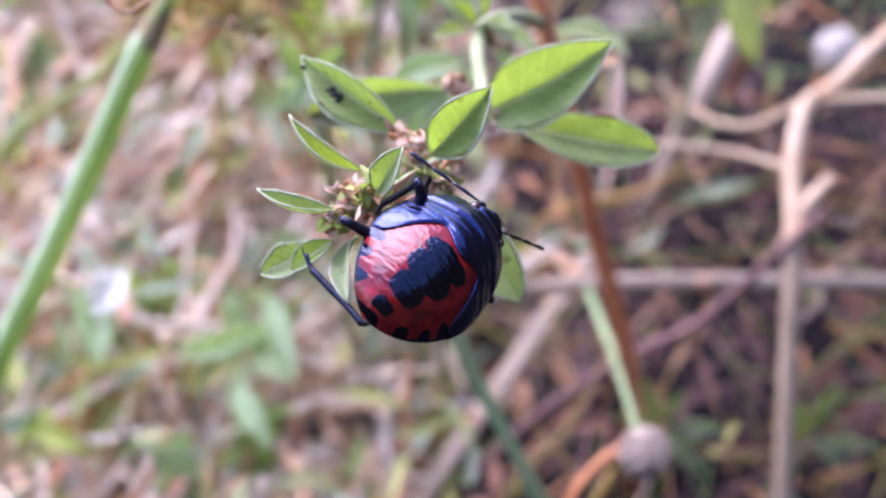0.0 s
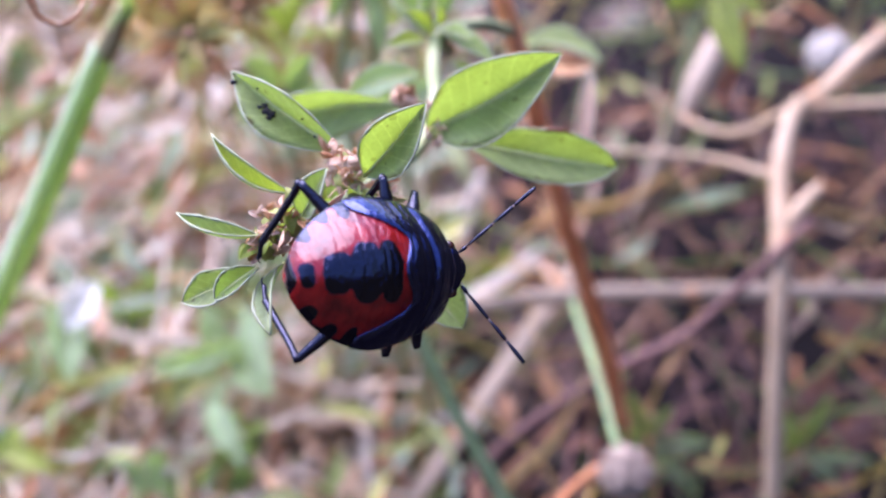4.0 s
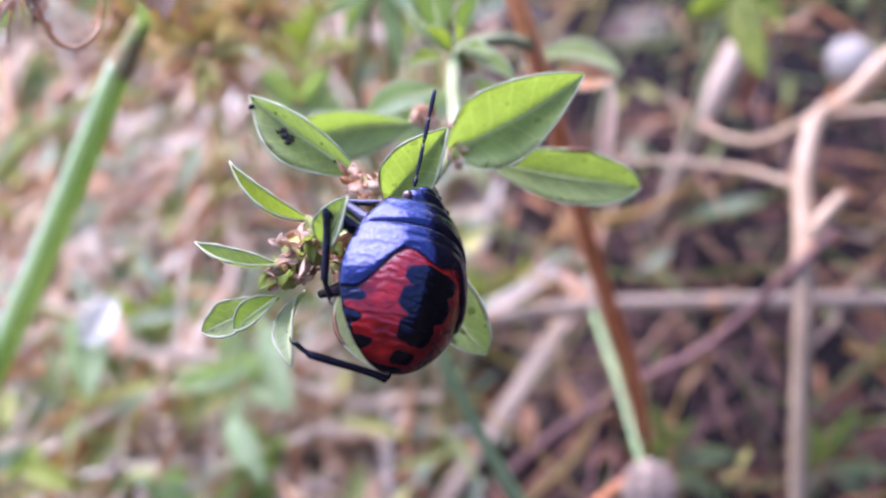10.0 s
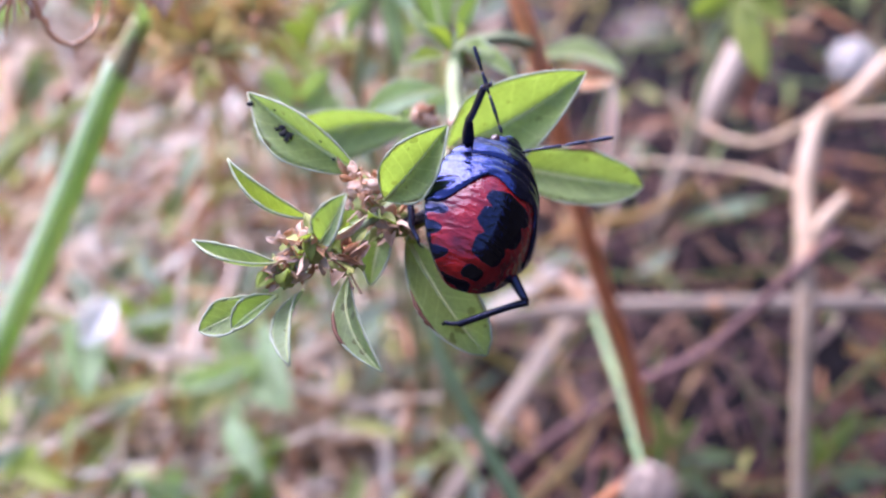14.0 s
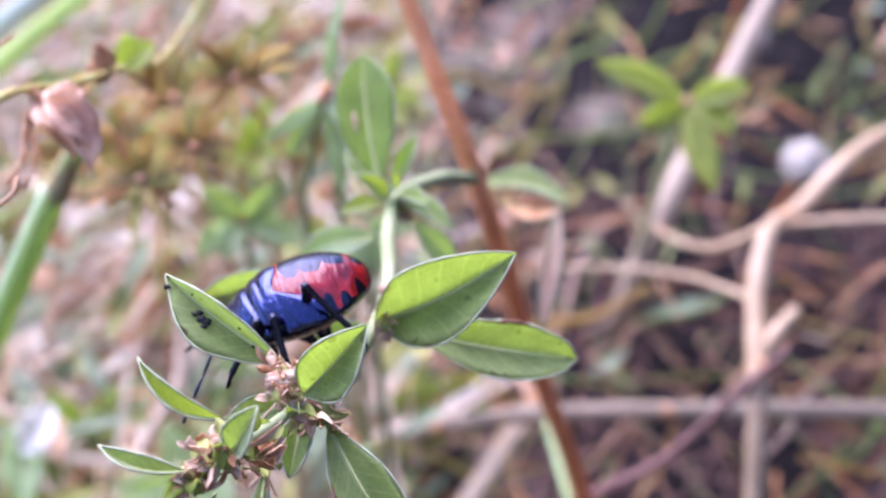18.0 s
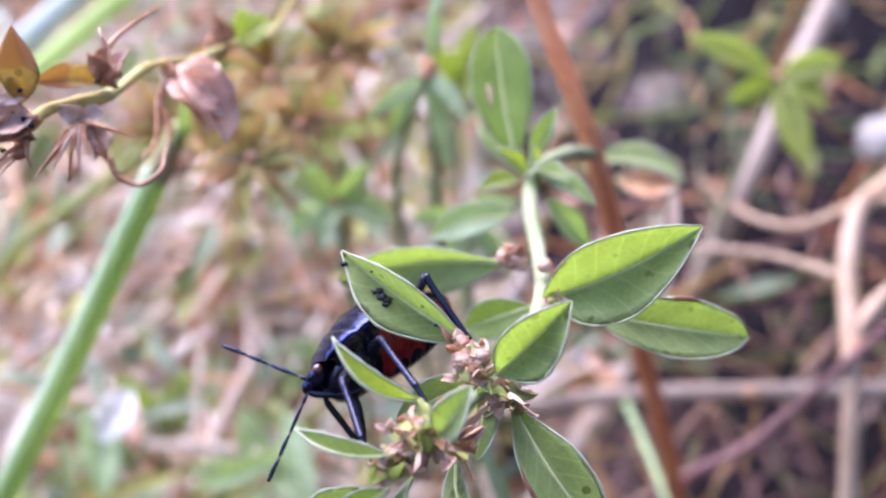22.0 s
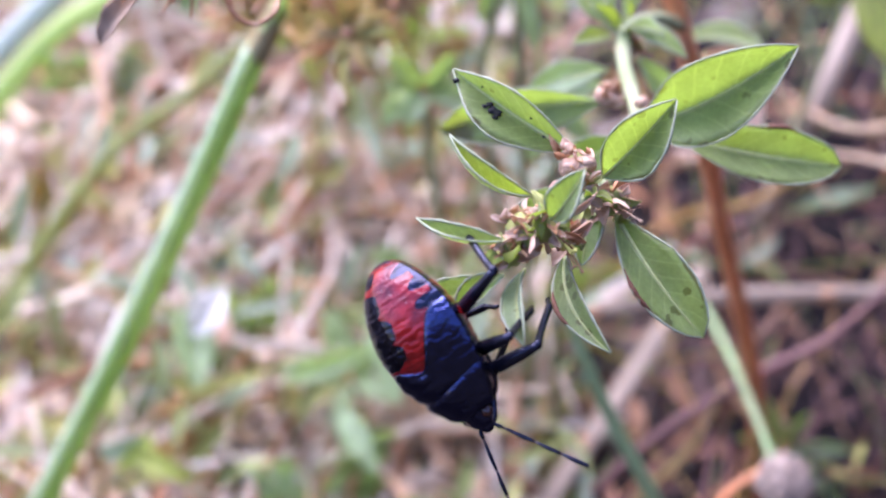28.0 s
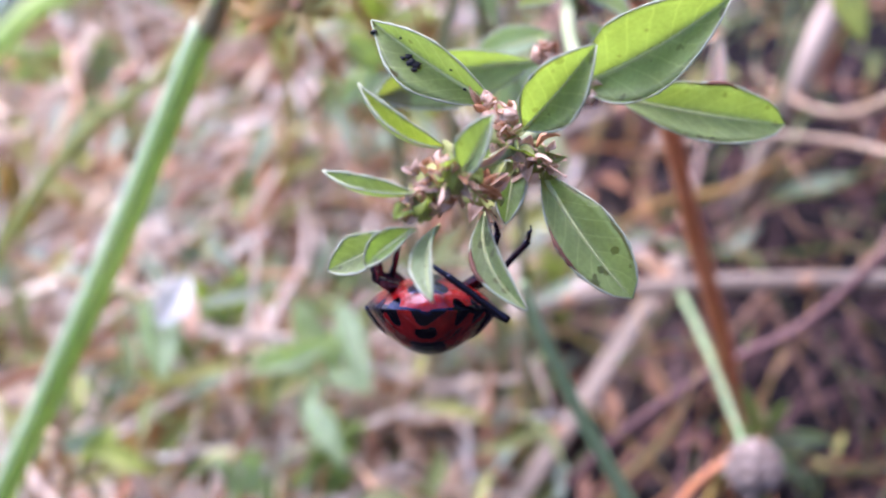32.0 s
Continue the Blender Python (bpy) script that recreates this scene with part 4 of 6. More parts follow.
grass_blade([(-28.6, 107.2, 101.8), (-31.3, 105.1, 97.6), (-41.3, 99.4, 79.9), (-52.4, 93.8, 61.0), (-71.5, 86.3, 28.8), (-88, 79, -4)], [1.15, 1.3, 1.45, 1.55, 1.6, 1.7], GRASS, "smooth green grass stem with a dry joint at its top", 0.7,
            ([(-31.6, 105.0, 97.0), (-30.6, 105.6, 99.0), (-29.0, 107.0, 102.0)], [1.35, 1.3, 0.8]))
grass_blade([(-110, 121, -4), (-70.6, 138.6, 43.1), (-52.7, 145.8, 55.3), (-33.9, 153.4, 67.8), (-8, 164, 82)], [1.5, 1.3, 1.2, 1.1, 0.4], GRASS_YELLOW, "thin yellowish-green grass stem")
grass_blade([(-140, 127, -4), (-85.4, 159.5, 46.8), (-69.0, 169.4, 55.1), (-52.5, 179.9, 64.0), (-20, 200, 80)], [2.0, 1.9, 1.8, 1.6, 0.6], GRASS, "long green grass blade lying across the litter")
grass_blade([(-150, 140, -4), (-89.2, 170.6, 45.4), (-73.9, 178.5, 53.0), (-56.6, 188.8, 62.7), (-20, 208, 80)], [2.4, 2.3, 2.3, 2.0, 0.7], GRASS_PALE, "broad pale shining grass blade")
grass_blade([(-0.7, 87.3, 78.6), (1.2, 84.7, 73.6), (4.7, 81.3, 65.2), (11.2, 75.9, 52.2), (22, 68, 28), (34, 60, -4)], [0.5, 0.62, 0.75, 0.8, 0.85, 0.9], GRASS_LOW, "thin green grass stem", 0.9)
grass_blade([(24.6, 82.4, 51.2), (23.7, 103.4, 41.8), (23.0, 125.6, 27.9), (23.4, 143.0, 12), (24, 156, -4)], [0.45, 0.55, 0.55, 0.55], GRASS_LOW, "green stem that carries a round seed head", 0.9)


# ---- seed heads ----
def seed_head(c, r, mat, label, stem=None):
    root = thing("seed_head", c, label, "seed head")
    bm = bmesh.new()
    ball(bm, c, (r * 0.86, r * 0.86, r * 0.8), 3, 0.25, c[0])
    part("core", bm, mat, root)
    rnd = random.Random(int(c[0] * 10))
    bm = bmesh.new()
    for j in range(150):
        d = Vector((rnd.gauss(0, 1), rnd.gauss(0, 1), rnd.gauss(0, 1))).normalized()
        p = vec(c) + d * r * 0.72
        tube(bm, [p, p + d * r * 0.2, p + d * r * 0.36], [r * 0.10, r * 0.09, r * 0.02], 4, 1)
    part("husk", bm, mat, root)
    if stem:
        bm = bmesh.new()
        tube(bm, stem, [0.5, 0.6, 0.6], 8, 6)
        part("stem", bm, STEM_RED, root)


seed_head((24.5, 80.5, 53.8), 3.2, SEED_HEAD, "round greyish-pink scaly seed head", [(24.5, 86.6, 47.2), (19.1, 83.5, 44.9), (13.7, 78.3, 38.9), (2, 68, 16), (-6, 60, -4)])
seed_head((68.4, 169.7, 39.7), 3.9, WHITE_HEAD, "small round white flower head in the litter", [(68.4, 169.7, 38), (67, 174, 20), (66, 178, -4)])
seed_head((62, 190, 50), 2.4, WHITE_HEAD, "small round white flower head in the litter", [(62, 190, 48), (61, 196, 20), (60, 200, -4)])
seed_head((64, 210, 52), 2.4, WHITE_HEAD, "small round white flower head in the litter", [(64, 210, 50), (63, 214, 20), (62, 216, -4)])


# ---- dry stalks and straws ----
def stalk(name, points, radii, mat, label, flat=0.8, branches=()):
    low = min((*points,), key=lambda p: p[2])
    root = thing(name, low, label, "dry stalk")
    bm = bmesh.new()
    tube(bm, points, radii, 9, 6, flat=flat, wobble=0.08)
    part("stem", bm, mat, root)
    line = smooth_line(points, 6)
    for share in (0.3, 0.62):
        i = int(share * (len(line) - 2))
        a, b = line[i], line[i + 1]
        d = (b - a).normalized()
        r = radii[min(int(share * len(radii)), len(radii) - 1)] * (0.5 * flat + 0.5)
        bm = bmesh.new()
        tube(bm, [a - d * 1.0, a - d * 0.4, a + d * 0.4, a + d * 1.0], [r * 0.95, r * 1.16, r * 1.14, r * 0.95], 9, 2, flat=0.9)
        part("joint", bm, TWIG if mat is TWIG else BRACT, root, "darker swollen joint")
    for pts, rad in branches:
        bm = bmesh.new()
        tube(bm, pts, rad, 7, 6, wobble=0.12)
        part("branch", bm, mat, root)
    return root


stalk("dry_stalk", [(110, 192, 34), (75.9, 161.7, 52.4), (59.8, 144.7, 54.1), (53.6, 137.6, 56.6), (50.0, 127, 55.4), (48.6, 114.3, 52.2), (48.4, 102.9, 39.8), (49.2, 90.7, 21.6), (50, 76, -4)], [1.3, 1.4, 1.5, 1.5, 1.6, 1.6, 1.55, 1.55, 1.6], STRAW, "bent tan dry stalk with side twigs", 0.8,
      (([(48.8, 117, 53.5), (51.5, 120.5, 55.3), (54.9, 124.2, 55.6)], [0.9, 1.1, 0.8]),
       ([(53.5, 138.9, 55.9), (48.1, 144.9, 45.4), (41.9, 152.2, 41.2), (36, 158, 43)], [0.85, 0.65, 0.5, 0.3]),
       ([(53.9, 139.1, 56.0), (72.1, 145.0, 51.4), (90, 150, 46)], [0.9, 0.8, 0.5]),
       ([(49.8, 126.0, 55.5), (42.3, 137.1, 48.1), (29.1, 142.6, 43.9), (20, 146, 38)], [0.6, 0.5, 0.4, 0.25])))
stalk("dark_twig", [(52, 116, 58), (47.7, 113.6, 54.2), (36.5, 109.8, 40.8), (27.6, 107.9, 35.6), (14.4, 105.0, 24.1), (2, 100, 10), (-8, 95, -3)], [0.5, 0.65, 0.7, 0.75, 0.75, 0.7], TWIG, "thin dark reddish twig", 1.0)
stalk("pale_stalk", [(36, 148, 22), (42.0, 155.6, 38.1), (51.3, 172.2, 44.6), (65.1, 196.7, 52.5), (84, 228, 62)], [2.4, 2.9, 2.8, 2.7, 2.4], STRAW_PALE, "thick pale dry stalk lying in the weeds")
for pts, r in (([(0, 126.8, 22), (6.5, 126.8, 25.0), (27.4, 127.2, 28.0), (74.0, 127.1, 28.0), (110, 128, 24)], 1.3), ([(24, 135, 25), (21.9, 132.1, 24.0), (9, 115, 17), (-3.3, 99.0, 10.0), (-14, 84, 2)], 2.3),
               ([(-4, 130, 20), (-7.0, 125.7, 18.0), (-21.8, 104.1, 8.0), (-30, 92, 2)], 1.5), ([(-11, 131, 17), (-13.7, 127.5, 14.0), (-22.4, 118.5, 8.0), (-30, 110, 2)], 1.5),
               ([(-110, 148, 10), (-80.7, 133.3, 12.0), (-49.8, 117.0, 10.0)], 1.6), ([(-110, 127, 9), (-78.6, 122.2, 10.0), (-52.1, 117.2, 8.0)], 1.6),
               ([(-60, 190, 8), (-40, 170, 14), (-20, 165, 10)], 1.2), ([(-75, 170, 8), (-50, 158, 12), (-34, 160, 9)], 1.2)):
    stalk("straw", pts, [r, r * 1.05, r * 0.9], STRAW_MIX if pts[0][0] < -50 else STRAW_PALE if r > 1.25 else STRAW, "flattened pale straw lying on the litter", 0.45)


# ---- single pieces on top of the litter ----
def loose_layer(name, piece, label, category, count, meshes, xs, ys, zs, seed, lean):
    root = thing(name, (0, 120, 0), label, category)
    rnd = random.Random(seed)
    for k in range(count):
        ob = new(piece, meshes[k % len(meshes)])
        ob.parent = root
        ob.matrix_parent_inverse = Matrix.Translation(-root.location)
        x = rnd.uniform(*xs)
        ob.matrix_basis = pose(x * MM, rnd.uniform(*ys) * MM, rnd.uniform(*zs) * MM, rnd.gauss(0, lean), rnd.gauss(0, 25), rnd.gauss(65, 40) if rnd.random() < 0.6 else rnd.uniform(0, 180))


def straw_meshes(mats, thin, thick, seed):
    out = []
    rnd = random.Random(seed)
    for k in range(12):
        bm = bmesh.new()
        ln, r = rnd.uniform(14, 44), rnd.uniform(thin, thick)
        tube(bm, [(-ln / 2, 0, 0), (-ln / 6, rnd.uniform(-0.08, 0.08) * ln, rnd.uniform(0, 0.04) * ln), (ln / 6, rnd.uniform(-0.05, 0.05) * ln, 0), (ln / 2, 0, rnd.uniform(-0.05, 0.05) * ln)], [r * 0.8, r, r, r * 0.5], 6, 3, flat=0.4)
        out.append(link_mesh("straw_piece", bm, mats[k % 3]))
    return out


def leaf_meshes(mat, long, wide, seed):
    out = []
    rnd = random.Random(seed)
    for k in range(8):
        bl = Blade((-long / 2, 0, 0), (long / 2, 0, 0), (0, 0, 1), wide * rnd.uniform(0.7, 1.2), rnd.uniform(0.05, 0.2) * long, rnd.uniform(-0.08, 0.08) * long, 0.35, 0.5, twist=rnd.uniform(-0.5, 0.5), wave=0.3, seed=k)
        bm = bmesh.new()
        g = [[bm.verts.new(bl.at(i / 6, -1 + j * 0.5)) for j in range(5)] for i in range(7)]
        for i in range(6):
            for j in range(4):
                bm.faces.new((g[i][j], g[i + 1][j], g[i + 1][j + 1], g[i][j + 1]))
        out.append(link_mesh("leaf_piece", bm, mat))
    return out


# ---- low weeds behind ----
def small_weed(place, tips, width, mat, label, stem=None, seed=0, slim=0.6, bark=None):
    root = thing("small_weed", (place[0], place[1], 0), label, "plant", "small weeds")
    bm = bmesh.new()
    tube(bm, stem or [(place[0] + 2, place[1] + 4, -4), (place[0] + 1, place[1] + 2, place[2] * 0.5), place], [slim * 1.15, slim, slim * 0.85], 7, 6)
    part("stem", bm, bark or STEM_GREEN, root)
    rnd = random.Random(seed)
    for k, t in enumerate(tips):
        n = facing(rnd.uniform(-0.4, 0.4), rnd.uniform(-0.2, 0.6), 1)
        leaf(root, Blade(place, t, n, width * rnd.uniform(0.85, 1.15), 0.08 * width * 2, rnd.uniform(-0.3, 0.3), 0.3, 0.5, seed=k + seed), mat, thick=0.2, nu=8, nv=4, trims=False)
    bm = bmesh.new()
    ball(bm, place, (0.9, 0.9, 0.8), 2, 0.6, seed)
    part("bud", bm, BRACT, root)


def around(c, n, r, seed):
    rnd = random.Random(seed)
    out = []
    for k in range(n):
        a = 2 * math.pi * (k + rnd.uniform(-0.2, 0.2)) / n
        p = vec(c) + Vector((1, 0, 0)) * (math.cos(a) * r * rnd.uniform(0.45, 1.15)) + UP_DIR * (math.sin(a) * r * rnd.uniform(0.45, 1.15)) + CAM_DIR * rnd.uniform(0, 0.35) * r
        out.append(tuple(p))
    return out


small_weed((40.4, 145.1, 74.3), [(28.0, 147.4, 79.4), (48.5, 145.3, 76.9), (43.3, 133.2, 69.0), (34, 143, 72), (46, 140, 73)], 3.8, LEAF_YOUNG, "small weed with yellow-green leaves and a brown centre", [(38, 158, -4), (39, 152, 40), (40.4, 145.1, 74.3)], 1)
small_weed((-5.3, 117.3, 99.2), [(-11.6, 112.2, 97.5), (-1.3, 112.2, 97.2), (-3.1, 109.0, 93.0), (-9, 113, 94)], 2.0, LEAF_TEAL, "pale stalked weed with drooping narrow leaves", [(-2, 126, -4), (-9, 122, 70), (-8, 122, 86), (-5.3, 117.3, 99.2)], 2)
small_weed((-5.0, 118, 99.6), [(-4.1, 122.1, 104.1), (-3.0, 128.2, 105.5)], 1.2, LEAF_TEAL, "pale stalked weed with drooping narrow leaves", None, 9)
small_weed((-16.0, 117.2, 80.7), [(-20.1, 118.7, 84.8), (-12.0, 119.0, 84.8), (-17.8, 112.1, 79.7), (-9.4, 114.1, 79.9), (-21, 114, 78)], 3.2, LEAF_TEAL, "bluish-green small weed with narrow leaves", None, 3)
small_weed((-1.2, 109.4, 86.6), [(-7.2, 107.7, 88.0), (4.0, 107.5, 90.1), (-4, 103, 83), (3, 105, 84)], 2.4, LEAF_TEAL, "bluish-green small weed with narrow leaves", None, 4)
small_weed((-30.6, 116.1, 23.0), [(-41.4, 115.6, 26.4), (-22.3, 110.9, 24.1), (-34.3, 125.3, 28.8), (-23.4, 121.2, 29.5), (-31.0, 106.0, 21.0)], 4.0, LEAF_TEAL, "bluish-green small weed low in the litter", None, 5)
for k, (c, r) in enumerate((((-21.4, 101.3, 103), 6), ((-17.5, 108, 101), 6), ((-14, 116, 103), 7), ((-26, 112, 98), 6), ((-22, 121, 96), 8), ((-33, 118, 92), 7))):
    small_weed(c, around(c, 24, r * 0.9, 60 + k), 1.0, OCHRE_MIX, "withering weed with yellow and orange-brown leaves", [(c[0] + 3, c[1] + 45, -4), (c[0] + 1, c[1] + 26, c[2] * 0.6), c], 60 + k, 0.3, BRACT)
small_weed((-50, 132, 14), around((-50, 132, 18), 6, 11, 6), 4.6, LEAF_PALE, "pale green small weed low in the litter", None, 6)
small_weed((-34, 100, 14), around((-34, 100, 16), 6, 10, 7), 3.4, LEAF_TEAL, "bluish-green small weed low in the litter", None, 7)
small_weed((-20, 150, 60), around((-20, 150, 62), 6, 8, 8), 3.0, LEAF_YOUNG, "yellow-green small weed with narrow leaves", None, 8)
small_weed((-2, 158, 62), around((-2, 158, 64), 6, 9, 10), 3.0, LEAF_YOUNG, "yellow-green small weed with narrow leaves", None, 10)
small_weed((-38, 160, 52), around((-38, 160, 54), 6, 9, 12), 3.2, LEAF_YOUNG, "yellow-green small weed with narrow leaves", None, 12)
small_weed((34, 108, 16), around((34, 108, 18), 6, 10, 13), 2.2, LEAF_DARK, "dark green small weed under the stalks", None, 13)
small_weed((58, 108, 12), around((58, 108, 14), 6, 11, 14), 2.2, LEAF_DARK, "dark green small weed under the stalks", None, 14)


# a bleached leaf that shines in the litter, and a broad grey-green one beside it
def litter_leaf(base, tip, width, mat, label, seed):
    root = thing("litter_leaf", base, label, "leaf")
    bl = Blade(base, tip, facing(0.2, 0.3, 1), width, 0.8, 0.4, 0.35, 0.5, 0.8, twist=0.3, wave=0.4, seed=seed)
    leaf(root, bl, mat, name="leaf_blade", thick=0.3, trims=False)
    bm = bmesh.new()
    tube(bm, [vec(base) + Vector((-4, 10, -36)), vec(base) + Vector((-2, 4, -14)), vec(base)], [0.5, 0.5, 0.4], 6, 4)
    part("stalk", bm, STEM_GREEN, root)


litter_leaf((-52.3, 115.0, 36.0), (-47.4, 120.6, 40.0), 5.2, BLEACHED, "bleached cream-white leaf shining in the litter", 3)
litter_leaf((-53.0, 123.3, 34.0), (-50.5, 107.0, 34.0), 6.0, LEAF_TEAL, "broad grey-green leaf lying in the litter", 4)
litter_leaf((-26.7, 120.7, 34.0), (-21.6, 104.7, 34.0), 4.0, LEAF_TEAL, "long grey-green leaf hanging in the litter", 5)
litter_leaf((-38.5, 107.8, 34.0), (-26.1, 114.0, 34.0), 2.8, LEAF_TEAL, "narrow grey-green leaf in the litter", 6)
litter_leaf((-29.9, 103.9, 34.0), (-24.2, 93.0, 34.0), 3.8, LEAF_TEAL, "broad grey-green leaf lying in the litter", 7)
litter_leaf((-15.9, 122.3, 12.0), (-18.2, 116.2, 8.0), 4.5, LEAF_DARK, "dark green leaf between dry straws", 8)
litter_leaf((-59.0, 97.8, 34.0), (-49.4, 92.4, 34.0), 3.0, LEAF_YOUNG, "yellow-green leaf lying in the litter", 9)
litter_leaf((-59.6, 93.4, 34.0), (-55.4, 99.5, 34.0), 2.6, LEAF_YOUNG, "yellow-green leaf lying in the litter", 10)


# creeping sprigs all over the litter, each a thin runner with small leaves
def creeping_sprig(place, reach, turn, mat, label, seed):
    root = thing("creeping_sprig", (place[0], place[1], 0), label, "plant", "creeping sprigs")
    rnd = random.Random(seed)
    d = Vector((math.cos(turn), math.sin(turn) * 0.8, math.sin(turn) * 0.5 + 0.15))
    p0 = vec(place)
    line = [Vector((place[0] - 3, place[1] + 5, -4)), p0, p0 + d * reach * 0.5 + CAM_DIR * rnd.uniform(0, 2), p0 + d * reach]
    bm = bmesh.new()
    tube(bm, line, [0.45, 0.4, 0.35, 0.2], 6, 5, wobble=0.1, seed=seed)
    part("runner", bm, STEM_GREEN if seed % 3 else BRACT, root)
    pts = smooth_line(line[1:], 5)
    side = d.cross(CAM_DIR).normalized()
    for k, q in enumerate(pts):
        for s in (-1, 1):
            ln = rnd.uniform(0.35, 0.6) * min(reach, 16)
            tip = q + side * (s * ln * rnd.uniform(0.5, 1.0)) + d * (ln * rnd.uniform(0.1, 0.8)) + CAM_DIR * rnd.uniform(-0.15, 0.35) * ln
            face = CAM_DIR + Vector((rnd.gauss(0, 0.45), rnd.gauss(0, 0.45), rnd.gauss(0, 0.3)))
            leaf(root, Blade(q, tip, face, ln * rnd.uniform(0.3, 0.45), 0.08 * ln, rnd.uniform(-0.1, 0.1) * ln, 0.3, 0.5, 1.0, wave=0.2, seed=seed + k), mat, thick=0.2, nu=6, nv=4, trims=False)


rnd = random.Random(77)
SPRIGS = ((LEAF_TEAL, "creeping sprig with grey-green narrow leaves in the litter"), (LEAF_YOUNG, "creeping sprig with yellow-green leaves in the litter"),
          (OCHRE_MIX, "creeping sprig with withering yellow and orange leaves"), (LEAF_TEAL, "creeping sprig with grey-green narrow leaves in the litter"), (LEAF_PALE, "creeping sprig with pale green leaves in the litter"))
for k in range(24):
    mat, label = SPRIGS[k % 5]
    gx, gy = k % 6, k // 6
    creeping_sprig((-96 + gx * 18 + rnd.uniform(-8, 8), 92 + gy * 36 + rnd.uniform(-14, 14), rnd.uniform(8, 22)), rnd.uniform(8, 14), rnd.uniform(0, 6.28), mat, label, 200 + k)


SM = straw_meshes((STRAW_MIX, STRAW_MIX, BROWN_MIX), 0.35, 1.05, 21)
loose_layer("straw_heap", "straw_piece", "loose heap of pale dry straw pieces on the ground", "straw", 295, SM, (-100, 4), (80, 245), (8, 24), 31, 9)
loose_layer("bleached_straw", "straw_piece", "scattered bleached and yellowish straw pieces on the litter", "straw", 105, straw_meshes((STRAW_MIX, STRAW_MIX, OCHRE_MIX), 0.35, 0.95, 27), (-105, -24), (78, 128), (6, 20), 41, 14)
loose_layer("twig_scatter", "twig", "thin scatter of dry brown twigs over dark soil", "twigs", 230, straw_meshes((TWIG, TWIG, BROWN_MIX), 0.2, 0.45, 22), (14, 110), (98, 190), (4, 24), 32, 12)
loose_layer("grass_scatter", "grass_bit", "thin dark green and ochre grass bits over dark soil", "grass", 200, straw_meshes((LEAF_DARK, OCHRE_MIX, LEAF_DARK), 0.25, 0.6, 23), (8, 115), (80, 240), (3, 30), 36, 16)
loose_layer("creeping_weed", "leaf_piece", "mat of small green and yellowish creeping leaves", "weed", 190, leaf_meshes(GREEN_MIX, 12, 2.4, 5), (-95, 6), (80, 245), (10, 34), 33, 25)
loose_layer("fallen_leaf_heap", "leaf_piece", "scattered curled orange-brown dead leaves", "dead leaves", 150, leaf_meshes(BROWN_MIX, 8, 2.6, 6), (-95, 26), (80, 245), (6, 24), 34, 25)


# ---- the shield bug nymph, built round its own middle: head towards +y, back towards +z ----
HALF_LONG, HALF_WIDE = 4.9, 3.85
GROW = Vector((1.03, 1.06, 1.02))


def body_half(y):
    if y < -0.7:
        k = 1 - min(abs((y + 0.7) / 4.3) ** 1.75, 1)
        return HALF_WIDE * max(k, 0) ** 0.56
    return HALF_WIDE * max(1 - abs((y + 0.7) / 5.35) ** 1.75, 0.02) ** 0.5


def back_height(x, y, w):
    """A dome, highest over the hind body, with flat sides that run out into a sharp margin."""
    q = max(1 - (x / max(w, 1e-4)) ** 2, 0)
    fall = 1 - 0.036 * max(y + 0.4, 0) ** 1.6
    return 2.85 * max(fall, 0.25) * (w / HALF_WIDE) ** 0.85 * (0.72 * q ** 0.8 + 0.28 * q ** 1.6)


def belly_height(x, y, w):
    q = max(1 - (x / max(w, 1e-4)) ** 2, 0)
    keel = 0.22 * math.exp(-(x / 0.9) ** 2) * (1 if y < 0.6 else 0)
    return -(1.75 * q ** 0.85 + keel) * (w / HALF_WIDE) ** 0.8


def spot(x, y, cx, cy, rx, ry):
    return 1 - ((x - cx) / rx) ** 2 - ((y - cy) / ry) ** 2


def back_mark(x, y, w):
    """Above 0 black, below 0 red."""
    m = -1.0
    wob = Vector((x * 1.3, y * 1.3, 2.0))
    rough = noise.noise(wob)
    x, y = x + 0.16 * rough, y + 0.14 * noise.noise(wob + Vector((5, 5, 5)))
    for cy, rx, ry in ((-0.7, 1.55, 0.66), (-1.95, 1.5, 0.78), (-3.2, 1.05, 0.66), (-4.4, 0.6, 0.3)):
        m = max(m, 1 - abs(x / rx) ** 2.6 - abs((y - cy - 0.06 * x * x) / ry) ** 2.6)
    for j in range(6):
        cy = 1.0 - j * 1.02
        cx = body_half(cy) * 0.97
        m = max(m, spot(abs(x), y, cx, cy, 0.78 if j < 4 else 0.5, 0.40 if j < 4 else 0.32))
    m = max(m, (abs(x) / max(w, 0.01) - 0.965) * 14) if y > -4.2 else m
    m = max(m, (-4.8 - y) * 3)
    m = max(m, (y - 1.0) * 2)
    return m


def belly_mark(x, y, w):
    m = -1.0
    for cy, rx, ry in ((-0.3, 0.95, 0.5), (-1.3, 1.05, 0.5), (-2.3, 1.05, 0.5), (-3.6, 1.15, 0.85)):
        m = max(m, spot(x, y, 0, cy, rx, ry))
    for j in range(6):
        cy = 0.8 - j * 1.0
        m = max(m, spot(abs(x), y, body_half(cy) * 0.98, cy, 0.5, 0.36))
    m = max(m, (abs(x) / max(w, 0.01) - 0.92) * 12)
    m = max(m, (y - 0.9) * 2)
    return m


